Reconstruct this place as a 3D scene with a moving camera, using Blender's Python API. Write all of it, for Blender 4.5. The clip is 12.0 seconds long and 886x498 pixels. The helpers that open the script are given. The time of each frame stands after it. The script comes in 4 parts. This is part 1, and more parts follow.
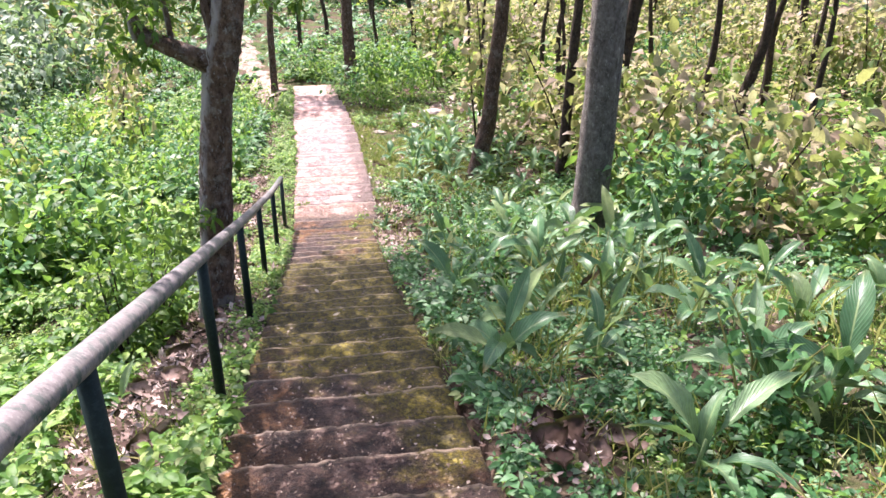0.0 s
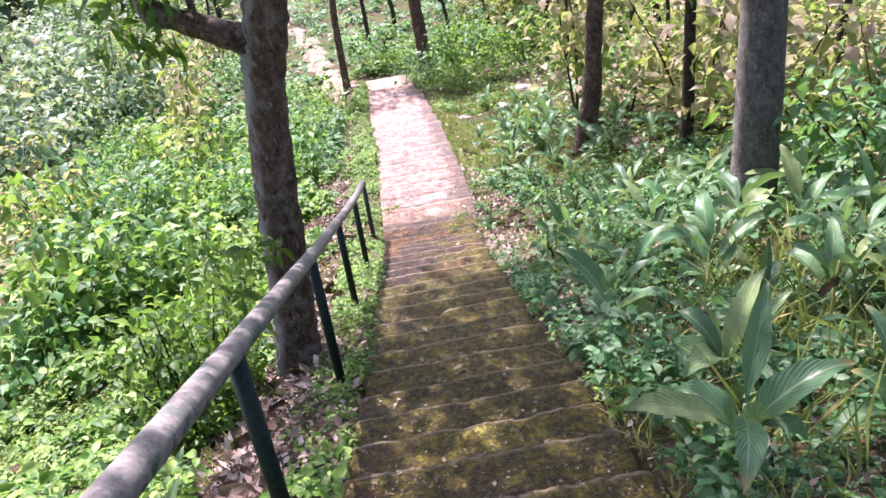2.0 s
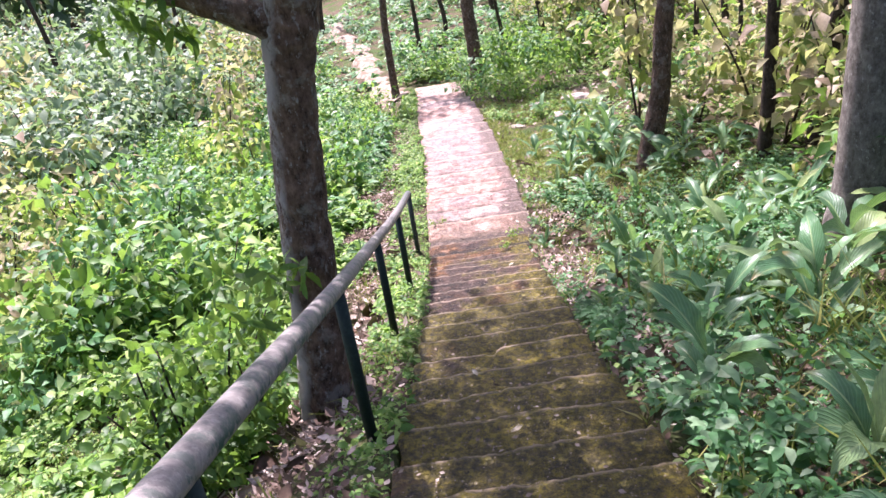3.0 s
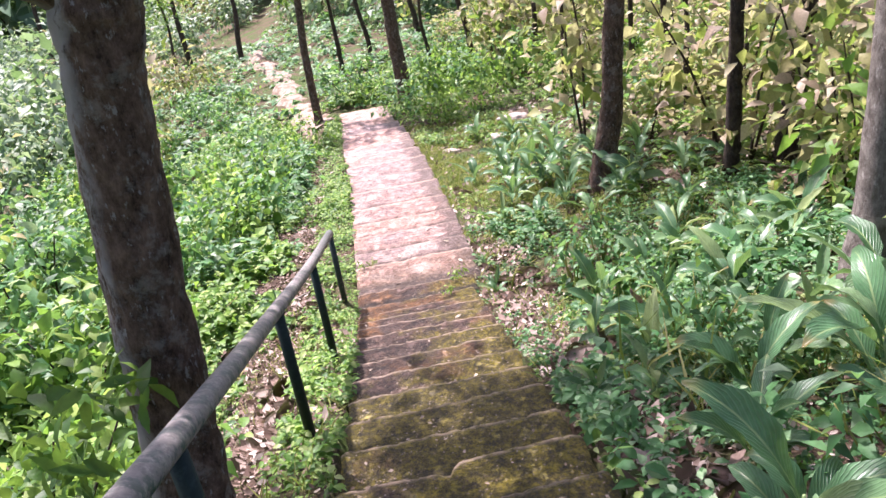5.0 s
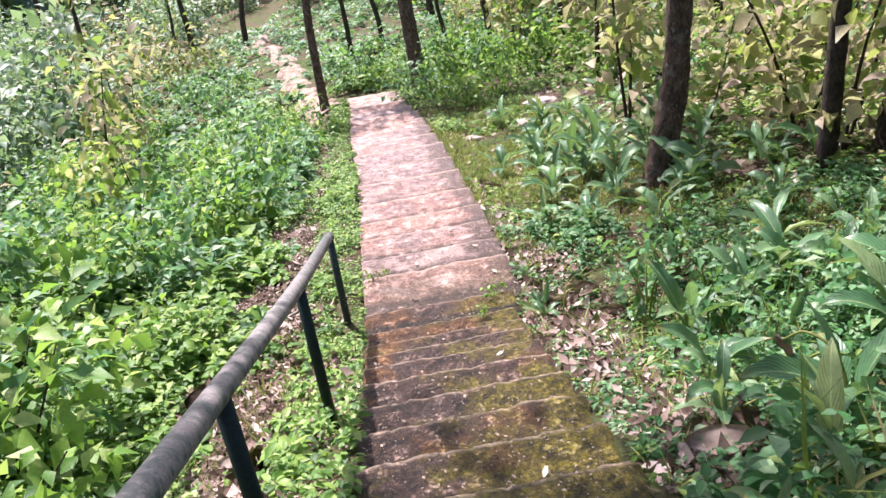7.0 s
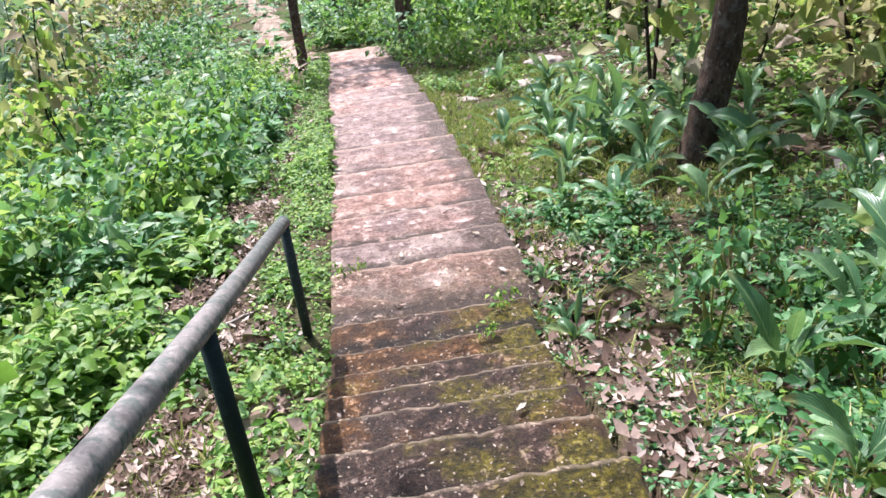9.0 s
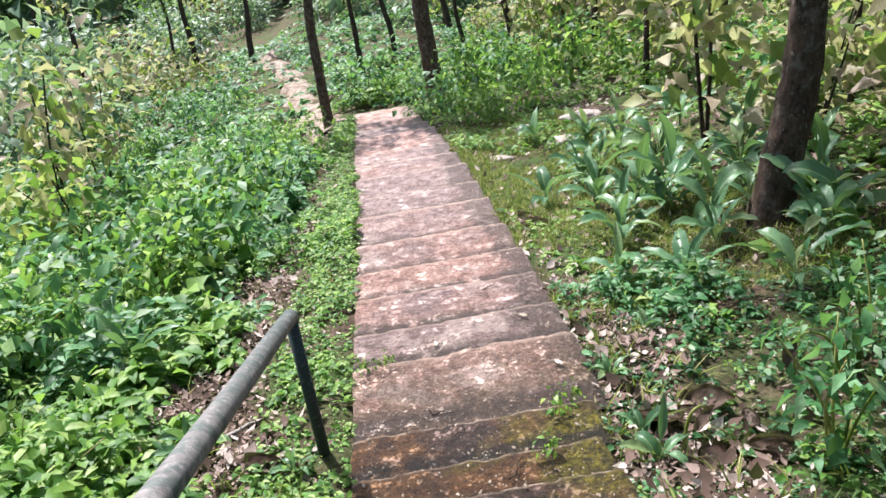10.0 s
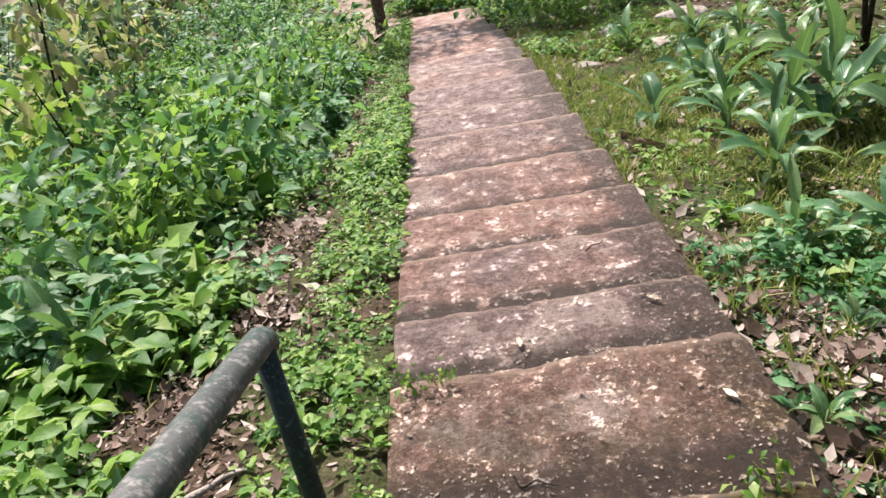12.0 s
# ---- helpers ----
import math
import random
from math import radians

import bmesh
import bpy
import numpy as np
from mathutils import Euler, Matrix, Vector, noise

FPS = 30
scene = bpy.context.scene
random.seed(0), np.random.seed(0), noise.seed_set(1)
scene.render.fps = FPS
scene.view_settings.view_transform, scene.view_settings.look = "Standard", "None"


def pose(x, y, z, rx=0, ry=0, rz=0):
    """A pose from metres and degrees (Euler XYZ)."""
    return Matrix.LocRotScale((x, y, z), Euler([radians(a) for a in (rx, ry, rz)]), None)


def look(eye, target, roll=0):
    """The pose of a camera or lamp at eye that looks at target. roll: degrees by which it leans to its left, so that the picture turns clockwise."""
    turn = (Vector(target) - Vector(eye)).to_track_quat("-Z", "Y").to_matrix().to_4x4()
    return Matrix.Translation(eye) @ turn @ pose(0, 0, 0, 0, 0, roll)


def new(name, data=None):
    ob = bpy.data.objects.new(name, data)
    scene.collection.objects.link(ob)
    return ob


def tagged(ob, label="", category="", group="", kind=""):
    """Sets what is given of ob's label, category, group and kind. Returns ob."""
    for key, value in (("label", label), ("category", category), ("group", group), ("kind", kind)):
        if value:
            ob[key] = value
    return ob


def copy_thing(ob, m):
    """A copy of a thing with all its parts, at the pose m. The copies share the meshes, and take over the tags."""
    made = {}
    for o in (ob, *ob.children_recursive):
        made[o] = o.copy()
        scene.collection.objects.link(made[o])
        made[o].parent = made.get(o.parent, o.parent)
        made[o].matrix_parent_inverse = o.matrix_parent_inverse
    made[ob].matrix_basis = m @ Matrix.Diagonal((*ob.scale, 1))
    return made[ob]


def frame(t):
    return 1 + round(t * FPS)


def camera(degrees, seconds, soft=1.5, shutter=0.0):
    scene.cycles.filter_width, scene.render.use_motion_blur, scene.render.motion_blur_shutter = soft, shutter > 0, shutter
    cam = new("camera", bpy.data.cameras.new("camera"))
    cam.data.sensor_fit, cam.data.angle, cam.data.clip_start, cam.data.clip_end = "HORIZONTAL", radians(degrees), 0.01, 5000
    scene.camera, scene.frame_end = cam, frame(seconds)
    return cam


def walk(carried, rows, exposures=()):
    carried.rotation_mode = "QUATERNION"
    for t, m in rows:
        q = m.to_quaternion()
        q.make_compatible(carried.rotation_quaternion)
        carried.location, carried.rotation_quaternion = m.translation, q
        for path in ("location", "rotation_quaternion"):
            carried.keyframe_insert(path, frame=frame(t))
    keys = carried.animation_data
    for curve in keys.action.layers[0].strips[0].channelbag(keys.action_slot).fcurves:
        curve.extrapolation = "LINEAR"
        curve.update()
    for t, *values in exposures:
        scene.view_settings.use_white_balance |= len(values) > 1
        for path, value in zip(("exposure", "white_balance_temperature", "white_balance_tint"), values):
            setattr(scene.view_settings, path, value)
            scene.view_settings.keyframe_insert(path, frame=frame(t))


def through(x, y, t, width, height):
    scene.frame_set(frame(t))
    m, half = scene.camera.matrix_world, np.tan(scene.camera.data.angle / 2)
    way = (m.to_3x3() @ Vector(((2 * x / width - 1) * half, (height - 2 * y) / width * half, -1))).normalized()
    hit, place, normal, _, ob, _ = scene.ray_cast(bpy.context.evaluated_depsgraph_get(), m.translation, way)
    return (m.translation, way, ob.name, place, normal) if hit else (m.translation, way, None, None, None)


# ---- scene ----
cam = camera(57.7, 12.0)
METRES, EYE, TILT, LEAN, TURN = 10.5, 1.4, 0.0, 0.0, -9.9
ROWS = [
    (0.0, 0.0, 0.0, 0.0, 0.39, -28.24, -0.72),
    (0.5, -0.0093, 0.0398, -0.0156, 3.05, -27.87, 1.54),
    (1.0, -0.0204, 0.08, -0.0338, 7.38, -27.66, 5.07),
    (1.5, -0.0269, 0.1242, -0.05, 5.26, -26.29, 6.7),
    (2.0, -0.0344, 0.1674, -0.0683, 3.01, -29.02, 7.7),
    (2.5, -0.0427, 0.2048, -0.0843, 5.74, -26.61, 10.41),
    (3.0, -0.0487, 0.2453, -0.1003, 6.57, -27.8, 8.04),
    (5.0, -0.0675, 0.3823, -0.1514, 1.23, -26.65, 8.12),
    (5.5, -0.0761, 0.4226, -0.1692, 2.81, -28.47, 11.33),
    (6.0, -0.0821, 0.4589, -0.1815, 1.87, -29.21, 12.45),
    (6.5, -0.0865, 0.4952, -0.1996, 1.36, -26.37, 8.92),
    (7.0, -0.098, 0.539, -0.2138, 2.03, -27.06, 7.76),
    (9.0, -0.1181, 0.6827, -0.2689, 1.67, -29.56, 5.69),
    (9.5, -0.124, 0.7207, -0.2798, 3.68, -28.47, 6.25),
    (10.0, -0.1281, 0.7616, -0.2935, 3.06, -25.31, 7.86),
    (10.5, -0.1363, 0.7953, -0.3102, 1.85, -31.24, 7.74),
    (11.0, -0.144, 0.8356, -0.3256, 8.57, -31.62, 7.7),
    (11.5, -0.1494, 0.8765, -0.3401, 8.19, -29.51, 7.38),
    (12.0, -0.1563, 0.9176, -0.3539, 7.12, -30.61, 9.27),
]
walk(cam, [(t, pose(0, 0, EYE, TILT, LEAN, TURN) @ pose(METRES * x, METRES * y, METRES * z, 90 + pitch, roll, yaw)) for t, x, y, z, yaw, pitch, roll in ROWS],
     exposures=[(0.0, 1.72, 6200, 28), (3.0, 1.69, 6000, 31), (6.0, 1.55, 6200, 27), (9.0, 1.28, 5850, 16), (10.5, 1.14, 5950, 11), (12.0, 0.92, 6350, 12)])

# ---- light ----
SUN_AZ, SUN_EL = radians(-24), radians(56)      # azimuth from +y, negative to the left
sun_dir = Vector((math.sin(SUN_AZ) * math.cos(SUN_EL), math.cos(SUN_AZ) * math.cos(SUN_EL), math.sin(SUN_EL)))
world = bpy.data.worlds.new("sky")
scene.world = world
world.use_nodes = True
wn = world.node_tree.nodes
sky = wn.new("ShaderNodeTexSky")
sky.sky_type = "NISHITA"
sky.sun_disc = False
sky.sun_elevation = SUN_EL
sky.sun_rotation = SUN_AZ
sky.dust_density = 4.0
world.node_tree.links.new(sky.outputs[0], wn["Background"].inputs[0])
wn["Background"].inputs[1].default_value = 0.099
sun = new("sun", bpy.data.lights.new("sun", "SUN"))
sun.data.energy, sun.data.angle, sun.data.color = 5.0, radians(0.7), (1.0, 0.95, 0.88)
sun.matrix_world = look(sun_dir * 60, (0, 0, 0))


# ---- materials ----
class Mat:
    """A small builder for node materials."""

    def __init__(self, name, rough=0.8, spec=0.3):
        self.m = bpy.data.materials.new(name)
        self.m.use_nodes = True
        self.t = self.m.node_tree
        self.b = self.t.nodes["Principled BSDF"]
        self.b.inputs["Roughness"].default_value = rough
        self.b.inputs["Specular IOR Level"].default_value = spec

    def node(self, kind, **sets):
        n = self.t.nodes.new(kind)
        for k, v in sets.items():
            n.inputs[k].default_value = v
        return n

    def link(self, a, b):
        self.t.links.new(a, b)
        return a

    def pos(self):
        return self.node("ShaderNodeNewGeometry").outputs["Position"]

    def noise(self, scale, detail=4.0, rough=0.55, vec=None):
        n = self.node("ShaderNodeTexNoise", Scale=scale, Detail=detail, Roughness=rough)
        self.link(vec or self.pos(), n.inputs["Vector"])
        return n.outputs["Fac"]

    def ramp(self, fac, *stops):
        r = self.node("ShaderNodeValToRGB")
        els = r.color_ramp.elements
        while len(els) < len(stops):
            els.new(0.5)
        for e, (p, c) in zip(els, stops):
            e.position = p
            e.color = (*c, 1) if len(c) == 3 else c
        self.link(fac, r.inputs[0])
        return r.outputs[0]

    def mask(self, fac, lo, hi):
        n = self.node("ShaderNodeMapRange")
        n.inputs[1].default_value, n.inputs[2].default_value = lo, hi
        self.link(fac, n.inputs[0])
        return n.outputs[0]

    def mix(self, fac, a, b):
        n = self.t.nodes.new("ShaderNodeMix")
        n.data_type = "RGBA"
        for sock, v in ((n.inputs[0], fac), (n.inputs[6], a), (n.inputs[7], b)):
            if isinstance(v, (int, float)):
                sock.default_value = v
            elif isinstance(v, tuple):
                sock.default_value = (*v, 1)
            else:
                self.link(v, sock)
        return n.outputs[2]

    def math(self, op, a, b=0.5):
        n = self.t.nodes.new("ShaderNodeMath")
        n.operation = op
        n.use_clamp = True
        for sock, v in zip(n.inputs, (a, b)):
            if isinstance(v, (int, float)):
                sock.default_value = v
            else:
                self.link(v, sock)
        return n.outputs[0]

    def done(self, colour, bump=None, strength=0.4, distance=0.02):
        self.link(colour, self.b.inputs["Base Color"])
        if bump is not None:
            n = self.node("ShaderNodeBump", Strength=strength, Distance=distance)
            self.link(bump, n.inputs["Height"])
            self.link(n.outputs[0], self.b.inputs["Normal"])
        return self.m


def leaf_material(name, stops, through=0.45, rough=0.5, spec=0.35, ribs=0.0):
    """Leaves: colour by leaf, mottled, with light coming through the blade."""
    m = Mat(name, rough, spec)
    geo = m.node("ShaderNodeNewGeometry")
    info = m.node("ShaderNodeObjectInfo")
    both = m.node("ShaderNodeMath")
    both.operation = "FRACT"
    add = m.node("ShaderNodeMath")
    m.link(geo.outputs["Random Per Island"], add.inputs[0])
    m.link(info.outputs["Random"], add.inputs[1])
    m.link(add.outputs[0], both.inputs[0])
    col = m.ramp(both.outputs[0], *stops)
    spots = m.mask(m.noise(45, 3), 0.35, 0.75)
    dark = m.mix(0.35, col, (0.03, 0.035, 0.012))
    col = m.mix(spots, col, dark)
    if ribs:
        uv = m.node("ShaderNodeUVMap")
        su = m.node("ShaderNodeSeparateXYZ")
        m.link(uv.outputs[0], su.inputs[0])
        rib = m.mask(su.outputs[0], 0.09, 0.02)
        wave = m.node("ShaderNodeMath")
        wave.operation = "SINE"
        slant = m.node("ShaderNodeMath")
        slant.operation = "MULTIPLY_ADD"
        m.link(su.outputs[0], slant.inputs[0])
        slant.inputs[1].default_value = -26.0
        turn = m.node("ShaderNodeMath")
        turn.operation = "MULTIPLY"
        turn.inputs[1].default_value = 95.0
        m.link(su.outputs[1], turn.inputs[0])
        m.link(turn.outputs[0], slant.inputs[2])
        m.link(slant.outputs[0], wave.inputs[0])
        vein = m.mask(wave.outputs[0], 0.1, 1.0)
        col = m.mix(m.math("MULTIPLY", vein, 0.3), col, m.mix(0.5, col, (0.30, 0.40, 0.25)))
        col = m.mix(m.math("MULTIPLY", rib, 0.7), col, (0.30, 0.38, 0.16))
        dry = m.math("MULTIPLY", m.mask(su.outputs[1], 0.86, 1.0), m.mask(info.outputs["Random"], 0.5, 0.9))
        col = m.mix(dry, col, (0.42, 0.30, 0.10))
        out = m.done(col, m.math("SUBTRACT", m.math("MULTIPLY", vein, 0.6), rib), 0.7, 0.006)
    else:
        out = m.done(col, m.noise(60, 2), 0.25, 0.01)
    tr = m.node("ShaderNodeBsdfTranslucent")
    warm = m.mix(0.3, col, (0.30, 0.48, 0.05))
    m.link(warm, tr.inputs["Color"])
    mixer = m.node("ShaderNodeMixShader")
    mixer.inputs[0].default_value = through
    m.link(m.b.outputs[0], mixer.inputs[1])
    m.link(tr.outputs[0], mixer.inputs[2])
    m.link(mixer.outputs[0], m.t.nodes["Material Output"].inputs["Surface"])
    return out


def soil_material():
    m = Mat("forest_soil", 0.95, 0.15)
    big, fine = m.noise(0.9, 5), m.noise(22, 6, 0.7)
    col = m.ramp(fine, (0.3, (0.03, 0.02, 0.013)), (0.5, (0.085, 0.058, 0.038)), (0.72, (0.20, 0.14, 0.10)))
    green = m.ramp(m.noise(30, 4), (0.3, (0.02, 0.035, 0.009)), (0.7, (0.08, 0.12, 0.03)))
    return m.done(m.mix(m.mask(big, 0.42, 0.6), col, green), fine, 0.9, 0.05)


def tread_marks(m, col, pale, dark_tone, spread=0.3):
    """Worn pale nosing and a darker band at the back of each tread, both broken up; a tone of its own for each step."""
    uv = m.node("ShaderNodeUVMap")
    su = m.node("ShaderNodeSeparateXYZ")
    m.link(uv.outputs[0], su.inputs[0])
    back = m.math("MULTIPLY", m.mask(su.outputs[1], 0.36, 0.2), m.mask(m.noise(9, 6, 0.75), 0.36, 0.48))
    col = m.mix(m.math("MULTIPLY", back, 0.9), col, dark_tone)
    worn = m.math("MULTIPLY", m.mask(su.outputs[1], 0.90, 0.975), m.mask(m.noise(19, 5, 0.7), 0.40, 0.54))
    col = m.mix(m.math("MULTIPLY", worn, 0.8), col, pale)
    tone = m.math("MULTIPLY", m.node("ShaderNodeObjectInfo").outputs["Random"], spread)
    return m.mix(tone, col, dark_tone)


def pits(m, scale):
    v = m.node("ShaderNodeTexVoronoi", Scale=scale)
    m.link(m.pos(), v.inputs["Vector"])
    return v.outputs["Distance"]


def mossy_concrete():
    """Damp concrete under brown algae and olive moss, the moss thickest along the outer side."""
    m = Mat("mossy_concrete", 0.6, 0.35)
    fine, mid, big = m.noise(95, 6, 0.8), m.noise(10, 8, 0.75), m.noise(1.7, 6, 0.65)
    grey = m.ramp(mid, (0.40, (0.016, 0.008, 0.005)), (0.5, (0.056, 0.027, 0.017)), (0.60, (0.122, 0.068, 0.048)))
    grey = m.mix(m.mask(m.noise(3.1, 6, 0.7), 0.5, 0.6), grey, m.ramp(fine, (0.4, (0.028, 0.016, 0.012)), (0.6, (0.118, 0.074, 0.058))))
    moss = m.ramp(m.noise(24, 7, 0.8), (0.39, (0.028, 0.021, 0.001)), (0.5, (0.118, 0.092, 0.002)), (0.61, (0.26, 0.205, 0.006)))
    rust = m.ramp(mid, (0.4, (0.075, 0.026, 0.005)), (0.6, (0.24, 0.10, 0.02)))
    sep = m.node("ShaderNodeSeparateXYZ")
    m.link(m.pos(), sep.inputs[0])
    side = m.mask(sep.outputs[0], -0.2, 0.7)
    zone = m.math("MULTIPLY", m.mask(sep.outputs[1], 3.2, 4.6), m.mask(sep.outputs[1], 9.2, 7.6))
    amount = m.mask(m.math("ADD", m.math("ADD", big, m.math("MULTIPLY", zone, 0.27)), m.math("MULTIPLY", side, 0.24)), 0.62, 0.74)
    left = m.mask(sep.outputs[0], 0.2, -0.5)
    rusty = m.mask(m.math("ADD", m.noise(1.1, 6, 0.65, m.math_shift((3.1, 7.7, 0))), m.math("MULTIPLY", left, 0.07)), 0.51, 0.61)
    col = m.mix(amount, m.mix(m.math("MULTIPLY", rusty, 0.85), grey, rust), moss)
    col = m.mix(m.mask(fine, 0.60, 0.68), col, (0.26, 0.20, 0.165))
    col = m.mix(m.mask(fine, 0.42, 0.34), col, (0.012, 0.009, 0.006))
    flakes = m.noise(33, 7, 0.8)
    col = m.mix(m.math("MULTIPLY", m.mask(flakes, 0.58, 0.64), 0.3), col, (0.21, 0.155, 0.11))
    col = m.mix(m.math("MULTIPLY", m.mask(flakes, 0.45, 0.40), 0.7), col, (0.014, 0.009, 0.005))
    grain = m.noise(46, 8, 0.85)
    col = m.mix(m.math("MULTIPLY", m.mask(grain, 0.56, 0.60), 0.35), col, (0.24, 0.17, 0.11))
    col = m.mix(m.math("MULTIPLY", m.mask(grain, 0.46, 0.42), 0.6), col, (0.012, 0.007, 0.004))
    col = tread_marks(m, col, (0.44, 0.33, 0.24), (0.014, 0.009, 0.005))
    return m.done(col, m.math("ADD", m.math("MULTIPLY", grain, 0.8), mid), 1.0, 0.05)


def bare_concrete():
    """Pinkish worn concrete, each step of a tone of its own, with black algae along the outer side."""
    m = Mat("bare_concrete", 0.5, 0.5)
    fine, mid, big = m.noise(90, 6, 0.8), m.noise(8, 8, 0.75), m.noise(1.5, 6, 0.65)
    rand = m.node("ShaderNodeObjectInfo").outputs["Random"]
    pink = m.ramp(mid, (0.38, (0.22, 0.100, 0.072)), (0.5, (0.44, 0.235, 0.178)), (0.62, (0.66, 0.430, 0.355)))
    mauve = m.ramp(mid, (0.38, (0.15, 0.088, 0.080)), (0.5, (0.32, 0.205, 0.185)), (0.62, (0.50, 0.365, 0.335)))
    col = m.mix(m.mask(m.math("ADD", m.math("MULTIPLY", rand, 0.35), m.math("MULTIPLY", big, 0.65)), 0.42, 0.56), pink, mauve)
    col = m.mix(m.math("MULTIPLY", m.mask(m.noise(2.2, 6, 0.7, m.math_shift((9.0, 1.3, 0))), 0.54, 0.62), 0.8), col, (0.60, 0.45, 0.39))
    col = m.mix(m.math("MULTIPLY", m.mask(fine, 0.44, 0.36), 0.75), col, (0.05, 0.028, 0.02))
    col = m.mix(m.math("MULTIPLY", m.mask(pits(m, 26), 0.16, 0.06), 0.8), col, (0.035, 0.022, 0.016))
    sep = m.node("ShaderNodeSeparateXYZ")
    m.link(m.pos(), sep.inputs[0])
    edge = m.node("ShaderNodeUVMap")
    across = m.node("ShaderNodeSeparateXYZ")
    m.link(edge.outputs[0], across.inputs[0])
    patchy = m.math("ADD", m.math("MULTIPLY", m.noise(3.2, 8, 0.75), 0.55), m.math("MULTIPLY", m.mask(across.outputs[0], 0.58, 1.0), 0.36))
    dark = m.mask(m.math("ADD", patchy, m.math("MULTIPLY", rand, 0.08)), 0.49, 0.55)
    col = m.mix(m.math("MULTIPLY", dark, 0.85), col, m.ramp(fine, (0.4, (0.025, 0.014, 0.009)), (0.65, (0.15, 0.095, 0.075))))
    algae = m.math("MULTIPLY", m.mask(m.noise(4.3, 7, 0.75), 0.40, 0.50), m.mask(sep.outputs[1], 12.5, 11.5))
    col = m.mix(m.math("MULTIPLY", algae, 0.8), col, m.ramp(mid, (0.4, (0.05, 0.03, 0.006)), (0.62, (0.17, 0.10, 0.028))))
    flakes = m.noise(27, 7, 0.8)
    col = m.mix(m.math("MULTIPLY", m.mask(flakes, 0.55, 0.61), 0.55), col, (0.58, 0.42, 0.35))
    col = m.mix(m.math("MULTIPLY", m.mask(flakes, 0.46, 0.40), 0.6), col, (0.09, 0.05, 0.038))
    grain = m.noise(46, 8, 0.85)
    col = m.mix(m.math("MULTIPLY", m.mask(grain, 0.54, 0.58), 0.45), col, (0.66, 0.48, 0.40))
    col = m.mix(m.math("MULTIPLY", m.mask(grain, 0.46, 0.42), 0.6), col, (0.075, 0.038, 0.026))
    crust = m.noise(5.5, 9, 0.8, m.math_shift((4.4, 2.2, 0)))
    col = m.mix(m.math("MULTIPLY", m.mask(crust, 0.55, 0.58), 0.5), col, (0.13, 0.066, 0.044))
    col = tread_marks(m, col, (0.50, 0.34, 0.26), (0.05, 0.03, 0.02), 0.12)
    return m.done(col, m.math("ADD", m.math("MULTIPLY", grain, 0.8), mid), 1.0, 0.05)


def shifted(self, off):
    n = self.node("ShaderNodeVectorMath")
    n.inputs[1].default_value = off
    self.link(self.pos(), n.inputs[0])
    return n.outputs[0]


Mat.math_shift = shifted


def bark_material(name, dark, light, lichen=0.3, flank=0.0):
    m = Mat(name, 0.9, 0.2)
    mp = m.node("ShaderNodeMapping")
    mp.inputs["Scale"].default_value = (1, 1, 0.5)
    m.link(m.pos(), mp.inputs["Vector"])
    ridge, patch = m.noise(19, 9, 0.8, mp.outputs[0]), m.noise(8, 8, 0.75)
    col = m.ramp(ridge, (0.37, dark), (0.63, light))
    col = m.mix(m.math("MULTIPLY", m.mask(patch, 0.52, 0.62), lichen * 0.7), col, (0.42, 0.39, 0.34))
    col = m.mix(m.math("MULTIPLY", m.mask(m.noise(30, 4, 0.7, mp.outputs[0]), 0.60, 0.66), lichen), col, (0.5, 0.48, 0.43))
    if flank:
        nx = m.node("ShaderNodeSeparateXYZ")
        m.link(m.node("ShaderNodeNewGeometry").outputs["Normal"], nx.inputs[0])
        crust = m.math("MULTIPLY", m.mask(nx.outputs[0], -0.35, -0.7), m.mask(m.noise(5, 7, 0.75, mp.outputs[0]), 0.42, 0.5))
        col = m.mix(m.math("MULTIPLY", crust, flank), col, (0.52, 0.48, 0.45))
    return m.done(col, ridge, 1.0, 0.06)


def paint_metal(name, colour, other, cover, rough=0.45):
    m = Mat(name, rough, 0.3)
    chips = m.mask(m.noise(16, 6, 0.7), cover, cover + 0.06)
    nz = m.node("ShaderNodeSeparateXYZ")
    m.link(m.node("ShaderNodeNewGeometry").outputs["Normal"], nz.inputs[0])
    col = m.ramp(m.noise(70, 4), (0.3, tuple(c * 0.7 for c in colour)), (0.7, colour))
    worn = m.ramp(m.noise(90, 5), (0.3, tuple(c * 0.75 for c in other)), (0.7, other))
    along = m.node("ShaderNodeSeparateXYZ")
    m.link(m.pos(), along.inputs[0])
    col = m.mix(m.math("MULTIPLY", m.mask(along.outputs[1], 9.3, 11.0), 0.8), col, m.mix(m.mask(m.noise(60, 6, 0.8), 0.56, 0.66), (0.03, 0.04, 0.038), (0.22, 0.23, 0.22)))
    up = m.mask(nz.outputs[2], -0.25, 0.35)
    keep = m.math("MULTIPLY", chips, m.math("SUBTRACT", 1.0, m.math("MULTIPLY", up, 0.55)))
    col = m.mix(m.math("MULTIPLY", m.mask(m.noise(38, 6, 0.75), 0.52, 0.6), 0.5), col, tuple(min(1.0, c * 1.5 + 0.01) for c in colour))
    col = m.mix(m.math("MULTIPLY", m.mask(m.noise(23, 6, 0.75), 0.56, 0.64), 0.5), col, tuple(c * 0.35 for c in colour))
    col = m.mix(keep, col, worn)
    return m.done(col, m.noise(80, 4), 0.3, 0.004)


